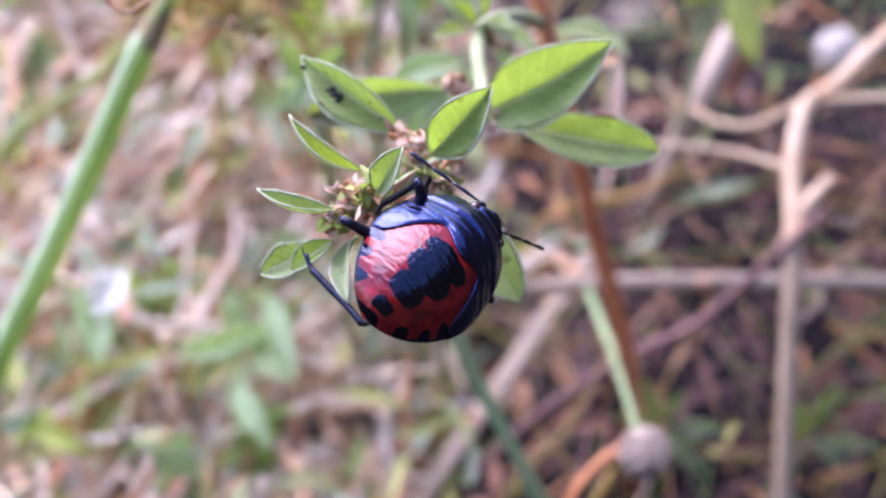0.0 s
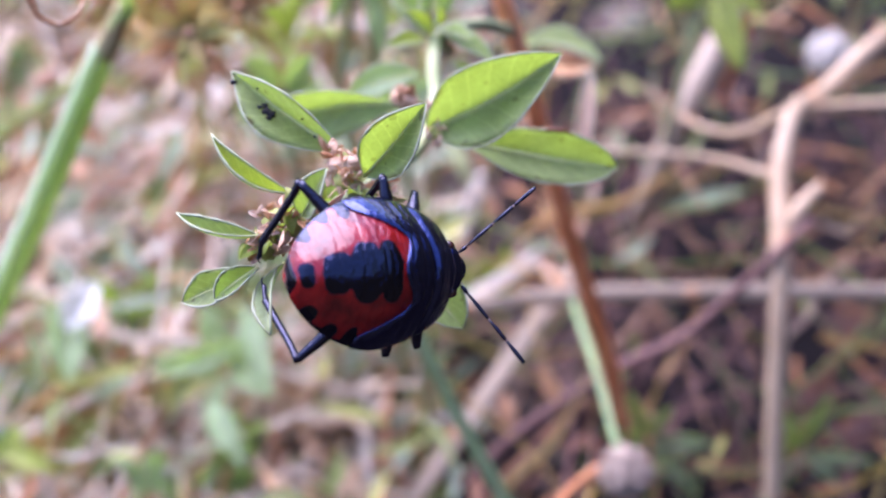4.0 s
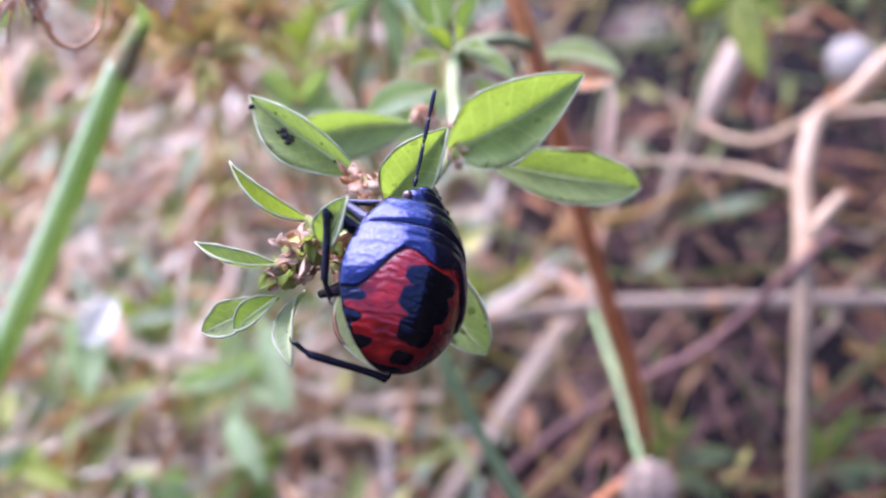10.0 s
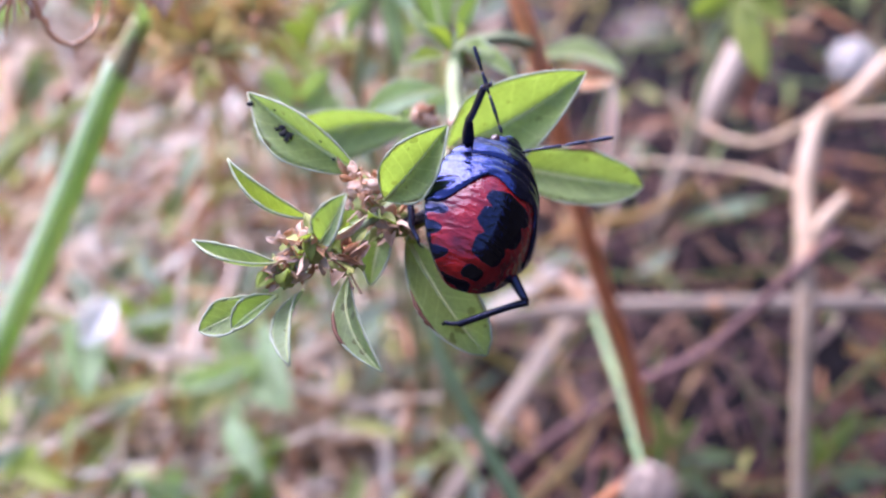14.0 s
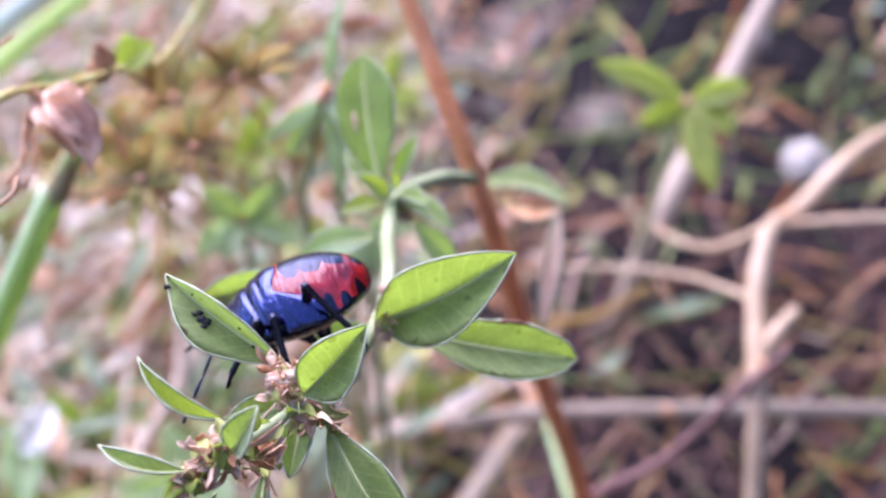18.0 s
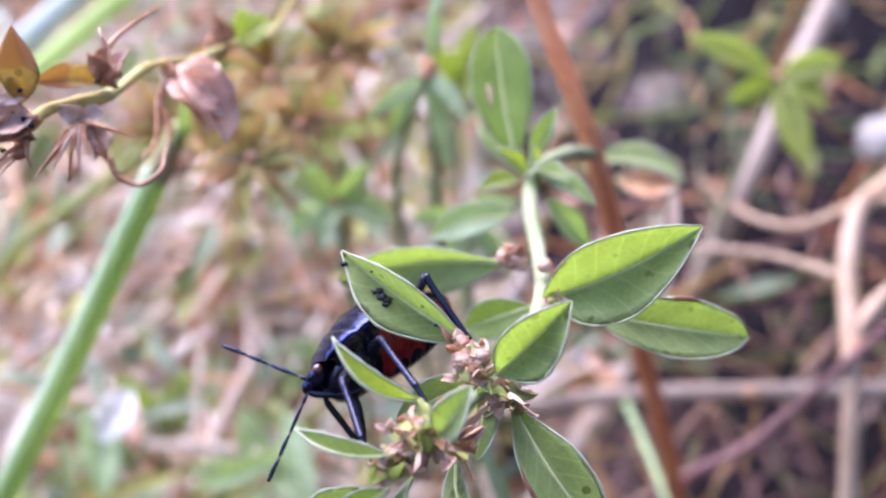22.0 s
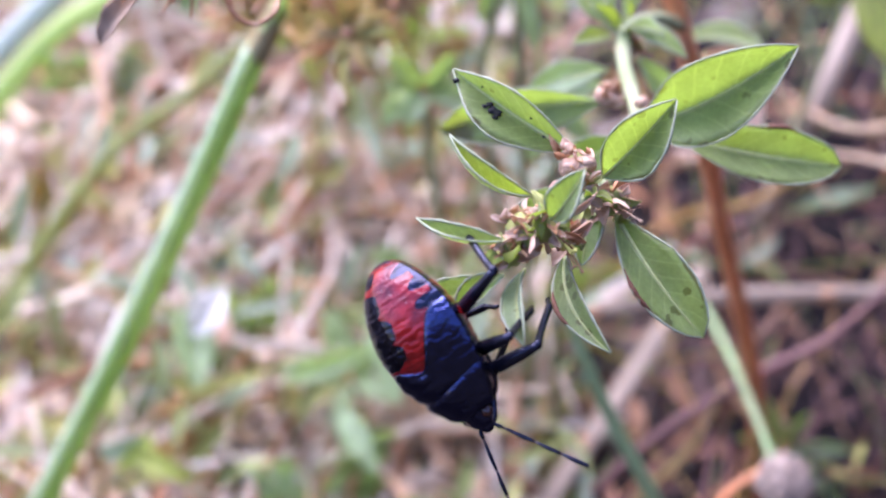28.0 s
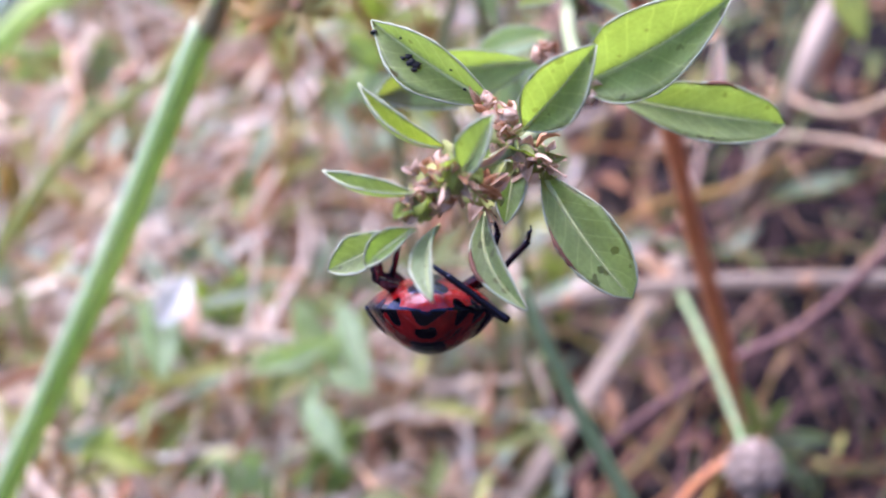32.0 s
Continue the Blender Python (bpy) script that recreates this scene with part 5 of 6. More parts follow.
def build_bug():
    root = thing("shield_bug_nymph", (0, 0, 0), "glossy blue-black shield bug nymph with a red spotted back", "insect")

    def shell(name, bm, mat, parent, label=""):
        bmesh.ops.scale(bm, vec=GROW, verts=bm.verts)
        return part(name, bm, mat, parent, label)

    # abdomen with back and belly
    bm = bmesh.new()
    tone = bm.verts.layers.float.new("mark")
    ny, nx = 130, 30
    rows = []
    for i in range(ny + 1):
        y = -4.97 + (3.2 + 4.97) * i / ny
        w = max(body_half(y), 0.05)
        ring = []
        for j in range(2 * nx):
            a = 2 * math.pi * j / (2 * nx)
            x = w * math.cos(a)
            up = math.sin(a) >= 0
            crease = 0.045 * max(0, 1 - abs(((y + 0.35 - 0.03 * x * x) / 1.1) % 1 - 0.5) * 14) + 0.02 * noise.noise(Vector((x * 0.8, y * 5.5, 1.0)))
            if up:
                z = back_height(x, y, w) - crease
                mk = back_mark(x, y, w)
            else:
                z = belly_height(x, y, w) + crease
                mk = belly_mark(x, y, w)
            v = bm.verts.new((x, y, z - 0.15))
            v[tone] = min(max(0.5 + 0.9 * mk, 0), 1)
            ring.append(v)
        rows.append(ring)
    for a, b in zip(rows, rows[1:]):
        for k in range(2 * nx):
            bm.faces.new((a[k], a[(k + 1) % (2 * nx)], b[(k + 1) % (2 * nx)], b[k]))
    bm.faces.new(rows[0][::-1])
    bm.faces.new(rows[-1])
    bmesh.ops.recalc_face_normals(bm, faces=bm.faces)
    shell("abdomen", bm, SHELL_MARKED, root, "shiny red abdomen with black plates and edge spots")

    # plates over the front of the back: rear edge, front edge, groove
    def plate(name, rear, front, lift, label, grooves=()):
        bm = bmesh.new()
        nu, nv = 22, 36
        sheets = []
        for up in (lift, lift - 0.22):
            g = []
            for i in range(nu + 1):
                line = []
                for j in range(nv + 1):
                    s = -1 + 2 * j / nv
                    r = abs(s)
                    y = rear(r) + (front(r) - rear(r)) * i / nu
                    w = body_half(y) * 1.015
                    x = s * w
                    edge = min(i, nu - i) / nu
                    z = back_height(x, y, w) - 0.15 + up * min(1, 0.15 + edge * 5)
                    for gy, gw, gd in grooves:
                        z -= gd * math.exp(-((y - gy(r)) / gw) ** 2)
                    line.append(bm.verts.new((x, y, z)))
                g.append(line)
            sheets.append(g)
        top, low = sheets
        for i in range(nu):
            for j in range(nv):
                bm.faces.new((top[i][j], top[i][j + 1], top[i + 1][j + 1], top[i + 1][j]))
                bm.faces.new((low[i + 1][j], low[i + 1][j + 1], low[i][j + 1], low[i][j]))
        for i in range(nu):
            for j, fl in ((0, 1), (nv, 0)):
                q = (top[i][j], low[i][j], low[i + 1][j], top[i + 1][j])
                bm.faces.new(q if fl else q[::-1])
        for j in range(nv):
            for i, fl in ((0, 0), (nu, 1)):
                q = (top[i][j], low[i][j], low[i][j + 1], top[i][j + 1])
                bm.faces.new(q if fl else q[::-1])
        bmesh.ops.recalc_face_normals(bm, faces=bm.faces)
        shell(name, bm, SHELL, root, label)

    plate("wing_pad", lambda r: 0.4 - 0.28 * math.cos(min(r / 0.45, 1) * math.pi) - 2.5 * (lambda q: q * q * (3 - 2 * q))(min(max((r - 0.4) / 0.5, 0), 1)), lambda r: 2.35 - 0.45 * r, 0.2,
          "black shield plate and wing pads", ((lambda r: 1.45 - 0.5 * r * r, 0.14, 0.07), (lambda r: 0.75 - 0.25 * math.cos(min(r / 0.45, 1) * math.pi) - 0.9 * r * r, 0.12, 0.08)))
    plate("pronotum", lambda r: 2.2 - 0.6 * r * r, lambda r: 4.0 - 0.3 * r, 0.27, "black collar plate behind the head", ((lambda r: 3.2, 0.2, 0.05),))
    # underside of the thorax
    bm = bmesh.new()
    ball(bm, (0, 1.9, -0.75), (2.45, 2.0, 1.05), 3, 0.06, 1)
    shell("thorax", bm, LIMB, root)
    # head
    bm = bmesh.new()
    ball(bm, (0, 3.95, 0.05), (1.3, 0.85, 0.6), 3, 0.05, 2)
    ball(bm, (0, 4.5, -0.02), (0.72, 0.55, 0.4), 3, 0.05, 3)
    head = shell("head", bm, SHELL, root)
    for s in (-1, 1):
        bm = bmesh.new()
        ball(bm, (s * 1.22, 4.0, 0.1), (0.3, 0.36, 0.34), 2)
        shell("eye", bm, EYE, head)
    bm = bmesh.new()
    tube(bm, [(0, 4.8, -0.2), (0, 4.4, -0.75), (0, 3.0, -1.6), (0, 1.0, -1.95)], [0.2, 0.22, 0.18, 0.1], 7, 5)
    shell("beak", bm, LIMB, head, "dark jointed beak")
    # legs: thigh and shin with foot
    legs = []
    for s, y, femur, tibia in ((-1, 2.3, *FRONT), (-1, 1.2, *FRONT), (-1, -0.7, *HIND), (1, 2.3, *FRONT), (1, 1.2, *FRONT), (1, -0.7, *HIND)):
        bm = bmesh.new()
        tube(bm, [(0, -0.2, 0), (0, 1.0, 0.08), (0, 2.4, 0.06), (0, femur, 0)], [0.26, 0.40, 0.36, 0.22], 8, 5)
        thigh = part("femur", bm, LIMB, root)
        thigh.matrix_parent_inverse = Matrix()
        bm = bmesh.new()
        tube(bm, [(0, -0.05, 0), (0, 1.2, -0.06), (0, tibia - 0.2, 0), (0, tibia, 0)], [0.24, 0.20, 0.22, 0.20], 8, 5)
        tube(bm, [(0, tibia - 0.05, 0), (0, tibia + 0.45, -0.12), (0, tibia + 0.9, -0.3), (0, tibia + 1.15, -0.25)], [0.17, 0.14, 0.15, 0.06], 7, 4)
        tube(bm, [(0, tibia + 1.1, -0.27), (0.12, tibia + 1.3, -0.4), (0.18, tibia + 1.38, -0.55)], [0.06, 0.05, 0.02], 5, 3)
        shin = part("tibia", bm, LIMB, thigh)
        shin.matrix_parent_inverse = Matrix()
        legs.append((thigh, shin, Vector((s * 1.6, y * 1.1, -1.1)), s))
    # feelers: four joints, pale between them
    feelers = []
    for s in (-1, 1):
        bm = bmesh.new()
        y0, segs = 0.0, ((0.55, 0.13), (1.9, 0.12), (1.45, 0.13), (1.6, 0.14))
        for ln, r in segs:
            tube(bm, [(0, y0, 0), (0, y0 + ln * 0.5, 0.02), (0, y0 + ln * 0.94, 0)], [r * 0.55, r, r * 0.75], 7, 4)
            y0 += ln
        fe = part("antenna", bm, LIMB, root, "thin black jointed antenna with pale joints")
        fe.matrix_parent_inverse = Matrix()
        bm = bmesh.new()
        y0 = 0.0
        for ln, r in segs:
            y0 += ln
            if y0 < 5.3:
                tube(bm, [(0, y0 - 0.12, 0), (0, y0, 0), (0, y0 + 0.1, 0)], [r * 0.6, r * 0.5, r * 0.55], 6, 1)
        jn = part("antenna_joints", bm, BAND, fe)
        jn.matrix_parent_inverse = Matrix()
        feelers.append((fe, s))
    return root, legs, feelers


FRONT, HIND = (3.5, 3.7), (4.3, 4.4)
bug, LEGS, FEELERS = build_bug()

# seconds; place of the body's middle; where the head points; where the back faces
BUG_WAY = [
    (0.0, -0.50, 45.12, 132.91, 0.693, 0.718, -0.063, 0.472, -0.386, 0.793),
    (0.5, -0.02, 45.60, 133.32, 0.854, 0.422, -0.304, 0.508, -0.552, 0.661),
    (1.0, 0.42, 45.92, 133.59, 0.868, 0.322, -0.378, 0.496, -0.563, 0.661),
    (2.0, 0.48, 46.01, 133.66, 0.868, 0.305, -0.392, 0.496, -0.564, 0.660),
    (3.0, 0.49, 45.94, 133.60, 0.855, 0.333, -0.398, 0.518, -0.513, 0.684),
    (3.5, 0.55, 45.98, 133.63, 0.852, 0.335, -0.403, 0.523, -0.510, 0.683),
    (5.5, 0.53, 45.90, 133.57, 0.822, 0.495, -0.283, 0.534, -0.496, 0.685),
    (6.0, 0.32, 45.86, 133.54, 0.820, 0.506, -0.266, 0.530, -0.497, 0.687),
    (7.0, 0.10, 46.02, 133.67, 0.794, 0.567, -0.221, 0.532, -0.469, 0.705),
    (8.0, 0.18, 47.90, 132.11, 0.764, 0.629, -0.141, 0.531, -0.490, 0.691),
    (9.0, 0.24, 47.93, 132.14, 0.716, 0.692, -0.089, 0.545, -0.475, 0.691),
    (9.5, 0.44, 48.34, 132.49, 0.464, 0.872, 0.154, 0.587, -0.433, 0.684),
    (10.0, 0.77, 48.46, 132.58, 0.207, 0.930, 0.305, 0.610, -0.366, 0.702),
    (10.5, 1.12, 48.39, 132.53, 0.574, 0.781, 0.249, 0.583, -0.602, 0.546),
    (11.0, 1.98, 49.36, 132.82, 0.571, 0.807, 0.150, 0.792, -0.589, 0.160),
    (11.5, 2.02, 51.28, 133.38, 0.524, 0.804, 0.280, 0.846, -0.529, -0.065),
    (12.0, 2.46, 50.51, 132.74, 0.422, 0.895, 0.148, 0.798, -0.443, 0.408),
    (12.5, 3.28, 48.96, 131.96, 0.353, 0.929, 0.116, 0.633, -0.328, 0.702),
    (13.0, 3.63, 52.70, 130.40, 0.199, 0.979, 0.031, 0.696, -0.164, 0.699),
    (13.5, 4.78, 53.55, 130.07, 0.099, 0.981, 0.169, 0.776, -0.183, 0.603),
    (14.0, 5.00, 55.38, 130.04, 0.331, 0.932, 0.147, 0.623, -0.333, 0.708),
    (14.5, 6.02, 57.54, 130.80, 0.311, 0.786, 0.535, 0.323, -0.617, 0.718),
    (15.0, 5.20, 57.85, 132.11, 0.154, 0.886, 0.438, 0.024, -0.447, 0.894),
    (15.5, 4.45, 59.85, 130.66, 0.034, 0.912, 0.409, 0.010, -0.409, 0.912),
    (16.1, 1.94, 62.87, 129.01, -0.453, 0.780, 0.431, -0.044, -0.503, 0.863),
    (16.8, -1.42, 65.44, 126.99, -0.977, 0.155, 0.145, 0.137, -0.062, 0.989),
    (17.5, -2.61, 66.07, 127.00, -0.937, -0.314, -0.154, -0.265, 0.350, 0.899),
    (18.0, -2.49, 65.67, 126.66, -0.922, -0.340, -0.183, -0.307, 0.355, 0.883),
    (18.5, -2.93, 65.38, 126.42, -0.904, -0.368, -0.217, -0.366, 0.405, 0.838),
    (19.0, -4.17, 64.78, 126.44, -0.849, -0.449, -0.280, -0.482, 0.438, 0.759),
    (19.5, -4.16, 64.77, 126.43, -0.852, -0.448, -0.271, -0.489, 0.496, 0.717),
    (20.0, -4.76, 64.43, 126.14, -0.831, -0.470, -0.295, -0.529, 0.509, 0.679),
    (20.5, -4.42, 63.30, 126.24, -0.787, -0.541, -0.296, -0.566, 0.444, 0.694),
    (21.0, -4.15, 61.48, 126.80, -0.734, -0.615, -0.288, -0.585, 0.358, 0.728),
    (21.5, -5.56, 63.34, 125.23, -0.847, -0.527, -0.070, -0.443, 0.627, 0.641),
    (22.0, -7.56, 62.02, 125.16, -0.789, -0.614, 0.021, -0.602, 0.780, 0.170),
    (22.5, -9.18, 59.05, 125.81, -0.791, -0.576, 0.205, -0.581, 0.813, 0.044),
    (23.0, -9.60, 57.03, 127.24, -0.518, -0.217, 0.827, -0.717, 0.638, -0.281),
    (23.5, -9.64, 56.46, 127.81, -0.518, -0.217, 0.827, -0.717, 0.638, -0.281),
    (24.0, -11.37, 55.63, 127.11, -0.518, -0.217, 0.827, -0.717, 0.638, -0.281),
    (24.5, -12.52, 55.64, 127.12, -0.605, -0.425, 0.673, -0.732, 0.630, -0.260),
    (25.0, -12.91, 54.99, 126.58, -0.743, -0.536, 0.401, -0.667, 0.643, -0.376),
    (25.5, -13.58, 52.63, 127.73, -0.544, -0.767, 0.339, -0.839, 0.497, -0.222),
    (26.0, -13.26, 50.30, 128.90, -0.131, -0.988, -0.083, -0.990, 0.126, 0.063),
    (26.5, -12.74, 48.81, 128.70, -0.007, -0.973, -0.230, -0.974, -0.045, 0.222),
    (27.2, -11.73, 47.51, 128.65, 0.315, -0.858, -0.407, -0.906, -0.399, 0.140),
    (28.5, -8.64, 44.96, 127.56, 0.675, -0.539, -0.503, -0.571, -0.814, 0.106),
    (29.0, -6.91, 43.61, 129.54, 0.824, -0.407, -0.395, -0.414, -0.908, 0.072),
    (29.5, -6.42, 42.99, 129.56, 0.858, -0.366, -0.361, -0.369, -0.927, 0.064),
    (30.0, -9.22, 45.55, 128.06, 0.806, -0.206, -0.555, -0.367, -0.910, -0.195),
    (30.5, -9.11, 48.26, 124.06, 0.737, 0.379, -0.559, -0.060, -0.787, -0.614),
    (31.0, -7.94, 49.63, 121.03, 0.080, 0.608, -0.790, -0.104, -0.783, -0.613),
    (31.5, -7.76, 50.78, 119.91, 0.051, 0.559, -0.828, -0.102, -0.822, -0.561),
    (32.0, -6.51, 54.53, 116.80, 0.000, 0.656, -0.755, -0.030, -0.755, -0.656),
]
# seconds; where the six feet hold: left front, middle, hind, right front, middle, hind
FEET = [
    (0.0, (-1.3, 50.9, 133.6), (-4.0, 49.6, 133.5), (-6.5, 48.7, 132.8), (0.4, 47.1, 130.4), (-0.4, 46.2, 130.5), (-8.2, 47.0, 130.3)),
    (2.0, (1.3, 48.7, 131.9), (-1.6, 51.1, 132.7), (-6.7, 48.8, 132.9), (1.2, 47.3, 130.7), (0.2, 46.9, 131.2), (-6.6, 46.6, 130.0)),
    (3.5, (1.2, 48.6, 131.7), (-1.7, 51.0, 132.6), (-6.5, 48.8, 132.9), (1.2, 47.2, 130.6), (0.2, 46.8, 131.1), (-6.5, 46.7, 130.1)),
    (6.0, (2.5, 55.0, 133.9), (-1.9, 50.8, 133.5), (-6.4, 48.9, 133.0), (1.1, 47.5, 130.8), (0.1, 46.9, 131.1), (-5.7, 47.5, 130.7)),
    (8.0, (1.7, 52.8, 133.1), (-1.9, 50.9, 134.6), (-5.2, 49.0, 133.1), (1.0, 49.9, 129.6), (0.1, 49.1, 129.7), (-5.3, 44.9, 130.6)),
    (9.0, (-0.3, 52.3, 133.7), (-2.1, 51.1, 134.8), (-6.2, 49.0, 133.0), (1.0, 50.1, 129.7), (0.1, 49.2, 129.8), (-5.5, 44.5, 130.3)),
    (10.0, (0.7, 53.0, 134.3), (-4.2, 47.9, 132.7), (-0.4, 50.3, 132.4), (0.5, 51.4, 131.1), (0.3, 50.3, 130.7), (-5.0, 44.7, 130.5)),
    (10.5, (2.7, 57.2, 134.7), (-4.2, 53.4, 135.7), (-2.3, 52.2, 135.7), (1.6, 51.3, 131.1), (0.9, 50.4, 130.8), (-5.8, 45.0, 130.8)),
    (11.0, (2.3, 57.7, 134.1), (-2.6, 50.8, 134.5), (-2.0, 48.0, 130.1), (1.6, 52.5, 131.9), (0.9, 51.5, 131.7), (-5.2, 44.8, 130.5)),
    (12.0, (3.1, 57.3, 133.8), (-2.6, 50.7, 134.4), (-1.7, 47.2, 130.5), (1.9, 53.5, 131.3), (1.4, 52.4, 131.1), (-5.1, 44.8, 130.6)),
    (12.5, (2.3, 56.6, 133.4), (-2.6, 51.0, 134.0), (-1.7, 47.2, 130.5), (2.3, 54.0, 130.7), (1.9, 52.9, 130.5), (-5.1, 44.8, 130.6)),
    (13.0, (0.6, 55.2, 132.6), (-2.6, 51.6, 133.3), (-1.9, 48.7, 128.4), (3.0, 55.1, 129.6), (2.8, 54.0, 129.3), (3.4, 54.3, 128.9)),
    (13.5, (-1.0, 53.8, 131.8), (-2.6, 52.2, 132.6), (-1.7, 47.2, 130.5), (3.8, 56.2, 128.4), (3.7, 55.0, 128.1), (4.5, 49.7, 127.4)),
    (14.0, (5.0, 57.2, 138.5), (0.2, 54.8, 128.7), (4.0, 57.3, 129.7), (4.9, 58.1, 128.1), (4.5, 56.9, 127.9), (3.2, 51.0, 124.0)),
    (15.0, (1.0, 67.5, 132.9), (1.1, 61.1, 130.7), (3.2, 56.8, 127.1), (10.8, 66.3, 131.9), (6.2, 59.6, 130.4), (5.3, 48.9, 127.7)),
    (15.5, (0.8, 65.9, 130.5), (-2.5, 60.9, 128.4), (1.7, 57.4, 127.6), (11.3, 67.8, 130.1), (9.5, 62.3, 127.5), (4.7, 50.9, 126.3)),
    (16.8, (-4.3, 61.7, 127.0), (-1.0, 59.4, 127.1), (2.8, 60.2, 127.8), (-6.1, 66.8, 125.0), (-3.4, 67.2, 123.3), (1.3, 67.6, 125.7)),
    (19.0, (-7.4, 58.4, 126.3), (-2.7, 59.1, 126.9), (1.9, 63.3, 128.3), (-8.2, 64.8, 122.2), (-5.9, 66.8, 121.9), (-2.2, 68.8, 124.6)),
    (20.5, (-7.3, 55.6, 127.1), (-2.7, 58.1, 128.1), (2.1, 63.9, 128.8), (-8.1, 63.3, 121.0), (-5.8, 65.6, 120.8), (-2.2, 67.7, 123.7)),
    (22.0, (-7.9, 52.6, 128.8), (-4.8, 55.3, 130.0), (-1.6, 59.8, 128.5), (-11.0, 58.4, 124.2), (-8.5, 61.1, 124.4), (-3.8, 63.6, 126.5)),
    (23.0, (-6.7, 56.6, 131.1), (-4.8, 57.4, 129.7), (-5.1, 56.9, 127.2), (-8.7, 49.3, 129.1), (-9.0, 50.3, 127.9), (-6.4, 53.6, 128.5)),
    (25.0, (-8.7, 49.6, 130.4), (-7.4, 50.7, 130.3), (-4.5, 54.9, 129.6), (-9.6, 48.2, 127.1), (-8.1, 49.2, 126.9), (-8.7, 50.7, 127.1)),
    (26.0, (-9.6, 46.2, 128.6), (-5.4, 49.9, 130.7), (-6.6, 51.0, 131.6), (-11.9, 47.0, 126.1), (-8.7, 49.0, 126.8), (-7.6, 53.0, 129.1)),
    (26.5, (-8.8, 44.8, 127.4), (-3.6, 46.0, 128.4), (-7.1, 50.1, 130.8), (-9.4, 46.6, 125.8), (-7.8, 49.5, 127.2), (-7.3, 51.9, 128.2)),
    (28.5, (-2.4, 49.2, 130.0), (-4.1, 47.6, 129.8), (-10.4, 51.5, 132.0), (-4.6, 48.4, 127.3), (-6.6, 49.1, 127.9), (-8.2, 47.4, 126.8)),
    (29.5, (-0.2, 47.9, 130.0), (-5.3, 49.9, 131.7), (-10.5, 51.3, 131.9), (-1.4, 46.5, 126.7), (-4.0, 48.9, 126.7), (-6.2, 45.6, 129.0)),
    (30.5, (-4.3, 48.3, 128.3), (-3.6, 49.1, 130.0), (-10.2, 51.1, 131.7), (-5.9, 48.5, 125.3), (-7.1, 49.7, 126.3), (-12.7, 48.9, 127.8)),
    (31.0, (-6.1, 53.2, 122.0), (-3.7, 52.5, 125.5), (-6.8, 50.6, 123.1), (-9.0, 53.2, 122.0), (-9.6, 52.7, 125.7), (-11.1, 51.9, 127.1)),
    (32.0, (-0.0, 55.8, 122.0), (-1.5, 54.6, 125.2), (-5.3, 52.8, 122.2), (-8.2, 54.5, 123.0), (-10.2, 53.3, 126.2), (-9.6, 51.4, 126.7)),
]
# seconds; the two antennae in the body's space: degrees outward and upward, left then right
FEEL = [
    (0.0, 103, -20, 36, -32),
    (0.5, 38, 23, 57, 21),
    (2.0, 47, 22, 58, 17),
    (3.5, 40, 27, 58, 16),
    (5.5, 54, 17, 55, 22),
    (6.0, 50, 19, 55, 22),
    (7.0, 62, 12, 50, 25),
    (8.0, 60, 8, 51, 27),
    (9.0, 73, -9, 48, 29),
    (10.0, 10, 14, 20, -50),
    (10.5, 23, 6, 96, 29),
    (11.0, -43, -18, 52, -9),
    (11.5, 30, -31, -10, 25),
    (12.0, -40, -19, 52, -13),
    (12.5, -33, -27, 2, -6),
    (13.0, -34, -18, 47, -18),
    (13.5, 27, 15, 64, 32),
    (14.0, 48, 1, 54, 39),
    (14.5, 22, -1, 64, 18),
    (15.0, 36, 13, 41, 10),
    (15.5, 53, 11, 41, 13),
    (17.5, 5, 4, 35, 4),
    (18.0, 33, -35, 55, -27),
    (18.5, -9, 23, 24, -2),
    (19.0, 9, -26, 21, -14),
    (19.5, -13, 32, 26, 8),
    (20.5, -4, 6, 34, 23),
    (21.5, -13, 33, 17, -4),
    (22.0, -3, 60, 29, -26),
    (22.5, -1, 37, 49, -36),
    (23.0, 60, 7, 59, 8),
    (23.5, 59, -2, 34, 30),
    (24.0, 52, 11, -153, 74),
    (24.5, 148, 73, 119, 58),
    (25.0, 72, 32, 59, 8),
    (25.5, 41, -2, 49, -29),
    (26.0, -12, -3, 25, -22),
    (26.5, 11, -5, 26, 28),
    (28.5, 29, -35, 4, 5),
    (29.0, 47, -43, 26, 29),
    (29.5, 23, -18, 19, -5),
    (30.0, 23, -15, 20, 4),
    (30.5, 2, -15, 14, 8),
    (32.0, 27, 4, 33, 4),
]


# seconds; which way the knees of the hind legs stand off: outward, ahead, up
# which way the knee of the left middle leg points
MIDDLE_BEND = [(0.0, (1.0, 0.0, 0.55)), (9.0, (1.0, 0.0, 0.55)), (10.0, (0.5, 1.2, 0.4)), (10.5, (1.0, 0.0, 0.55)), (13.5, (1.0, 0.0, 0.55)), (14.0, (0.25, 1.2, 0.3)), (14.5, (0.25, 1.2, 0.3)), (15.0, (1.0, 0.0, 0.55)), (32.0, (1.0, 0.0, 0.55))]
HIND_BEND = [(0.0, (1.0, -0.6, 0.0)), (10.0, (1.0, -0.6, 0.0)), (11.0, (0.2, -1.6, -0.3)), (13.0, (0.2, -1.6, -0.3)), (14.0, (0.9, -1.2, 0.0)), (15.5, (0.2, -1.5, -0.2)), (17.5, (0.9, -0.5, 0.5)), (32.0, (0.9, -0.5, 0.5))]


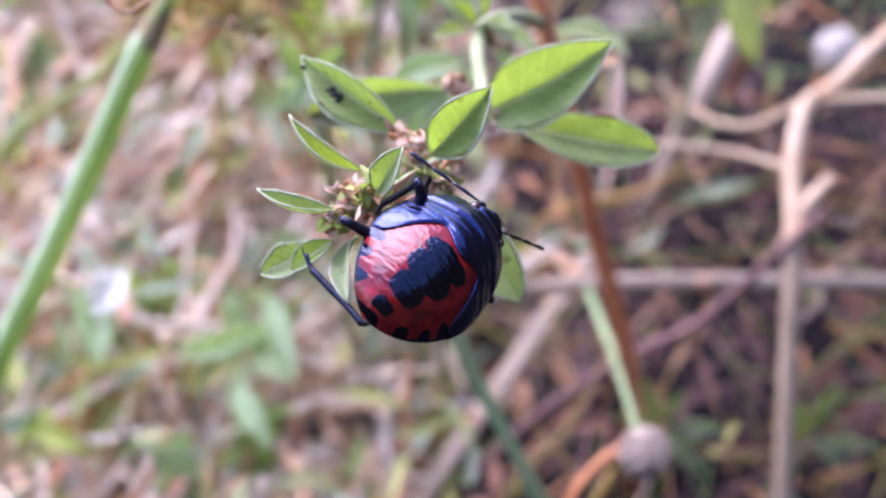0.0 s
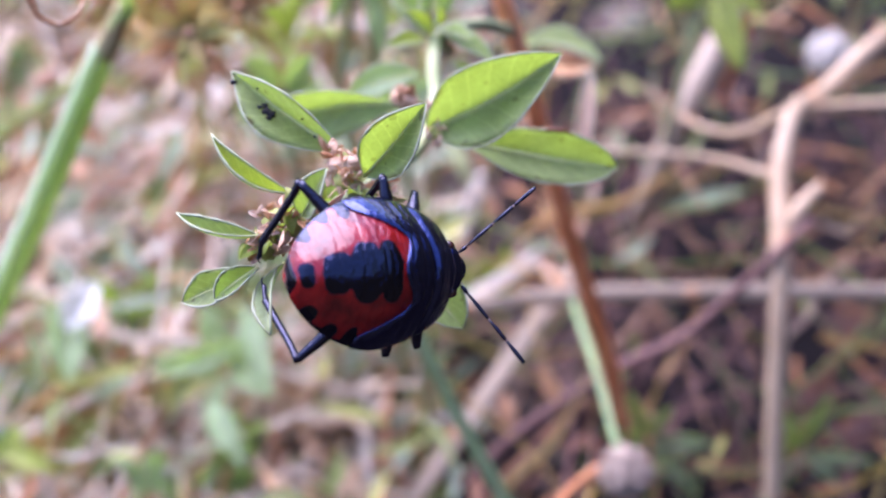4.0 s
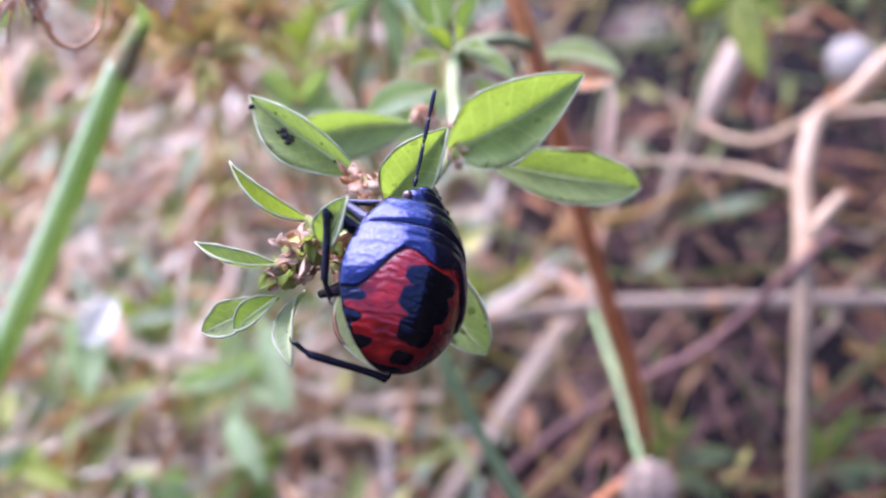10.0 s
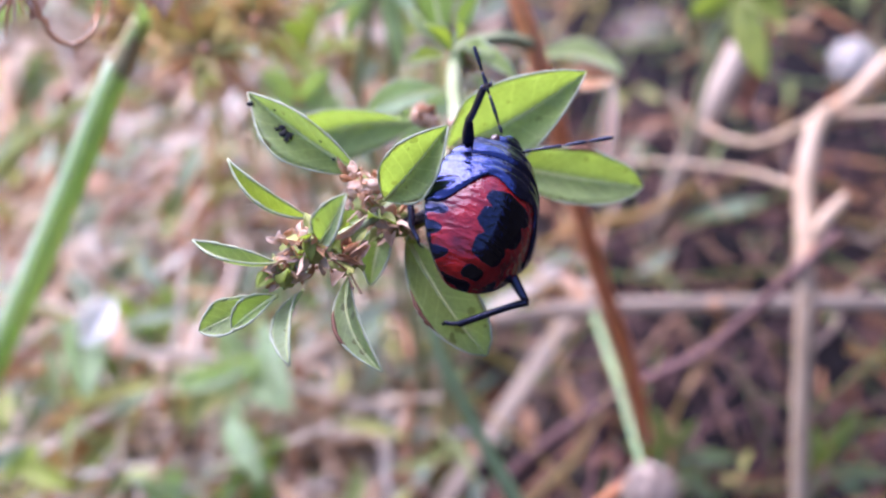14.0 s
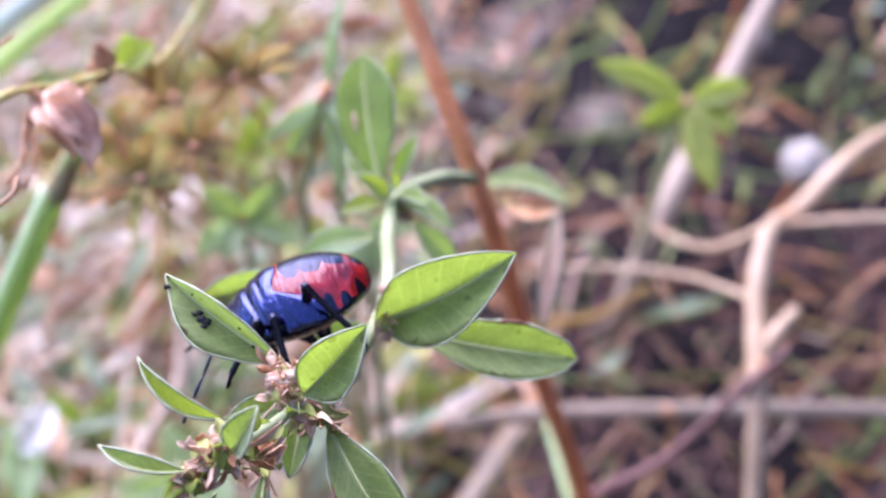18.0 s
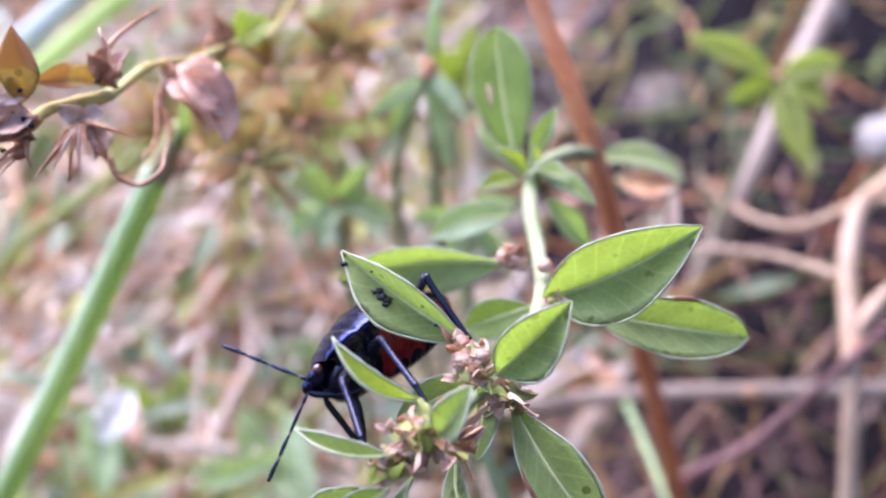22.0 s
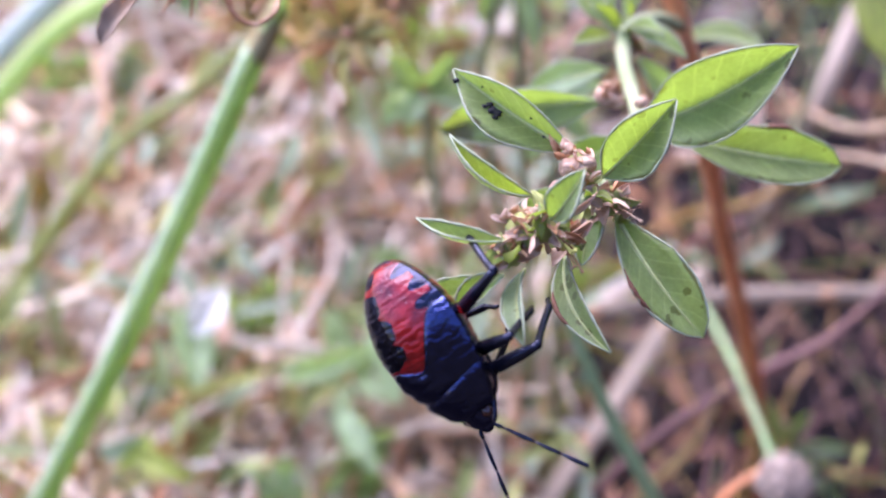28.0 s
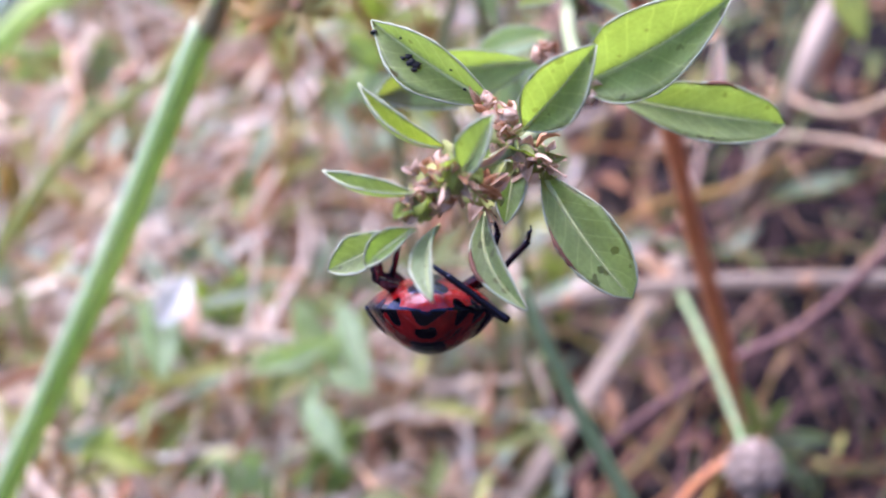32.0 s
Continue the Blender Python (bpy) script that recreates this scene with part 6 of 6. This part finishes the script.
def between(rows, t):
    for a, b in zip(rows, rows[1:]):
        if a[0] <= t <= b[0]:
            k = (t - a[0]) / (b[0] - a[0])
            return a, b, k * k * (3 - 2 * k)
    return rows[-1], rows[-1], 0.0


def basis(origin, ahead, up):
    y = vec(ahead).normalized()
    z = (vec(up) - y * vec(up).dot(y)).normalized()
    x = y.cross(z)
    m = Matrix((x, y, z)).transposed().to_4x4()
    m.translation = origin
    return m


def motions():
    body = [(r[0], basis(vec(r[1:4]), r[4:7], r[7:10])) for r in BUG_WAY]
    walk(bug, [(t, Matrix.Translation(m.translation * MM) @ m.to_3x3().to_4x4()) for t, m in body])
    for k, (thigh, shin, hip, s) in enumerate(LEGS):
        r1, r2 = [], []
        femur, tibia = HIND if k % 3 == 2 else FRONT
        for t, m in body:
            a, b, q = between(FEET, t)
            foot = m.inverted() @ vec(a[1 + k]).lerp(vec(b[1 + k]), q)
            d = foot - hip
            span = min(max(d.length, 1.6), femur + tibia + 0.55)
            d = d.normalized()
            reach = max(span - 0.7, 1.4)
            c = min(max((femur ** 2 + reach ** 2 - tibia ** 2) / (2 * femur * reach), -1), 1)
            if k % 3 == 2 and span > 3.6:
                a, b, q = between(HIND_BEND, t)
                out = Vector(a[1]).lerp(Vector(b[1]), q)
                out.x *= s
            elif k == 1 and span > 3.6:
                a, b, q = between(MIDDLE_BEND, t)
                out = Vector(a[1]).lerp(Vector(b[1]), q)
                out.x *= s
            else:
                out = Vector((s * (1.0 if k % 3 < 2 else 0.4), (0.5, 0.0, -0.6)[k % 3], 0.55 if span > 3.6 else -1.8))
            bend = (out - d * out.dot(d)).normalized()
            knee = hip + d * (femur * c) + bend * (femur * math.sqrt(1 - c * c))
            ankle = hip + d * reach
            mf = basis(hip, knee - hip, bend + Vector((0, 0, 0.01)))
            mt = basis(knee, ankle - knee, bend + Vector((0, 0.01, 0.02)))
            rel = mf.inverted() @ mt
            r1.append((t, Matrix.Translation(mf.translation * MM) @ mf.to_3x3().to_4x4()))
            r2.append((t, Matrix.Translation(rel.translation * MM) @ rel.to_3x3().to_4x4()))
        walk(thigh, r1)
        walk(shin, r2)
    for fe, s in FEELERS:
        rows = []
        for t, *_ in FEEL:
            row = next(r for r in FEEL if r[0] == t)
            yaw, lift = (row[1], row[2]) if s < 0 else (row[3], row[4])
            rows.append((t, pose(s * 0.0009, 0.0050, 0.0, lift, 0, -s * yaw)))
        walk(fe, rows)


motions()
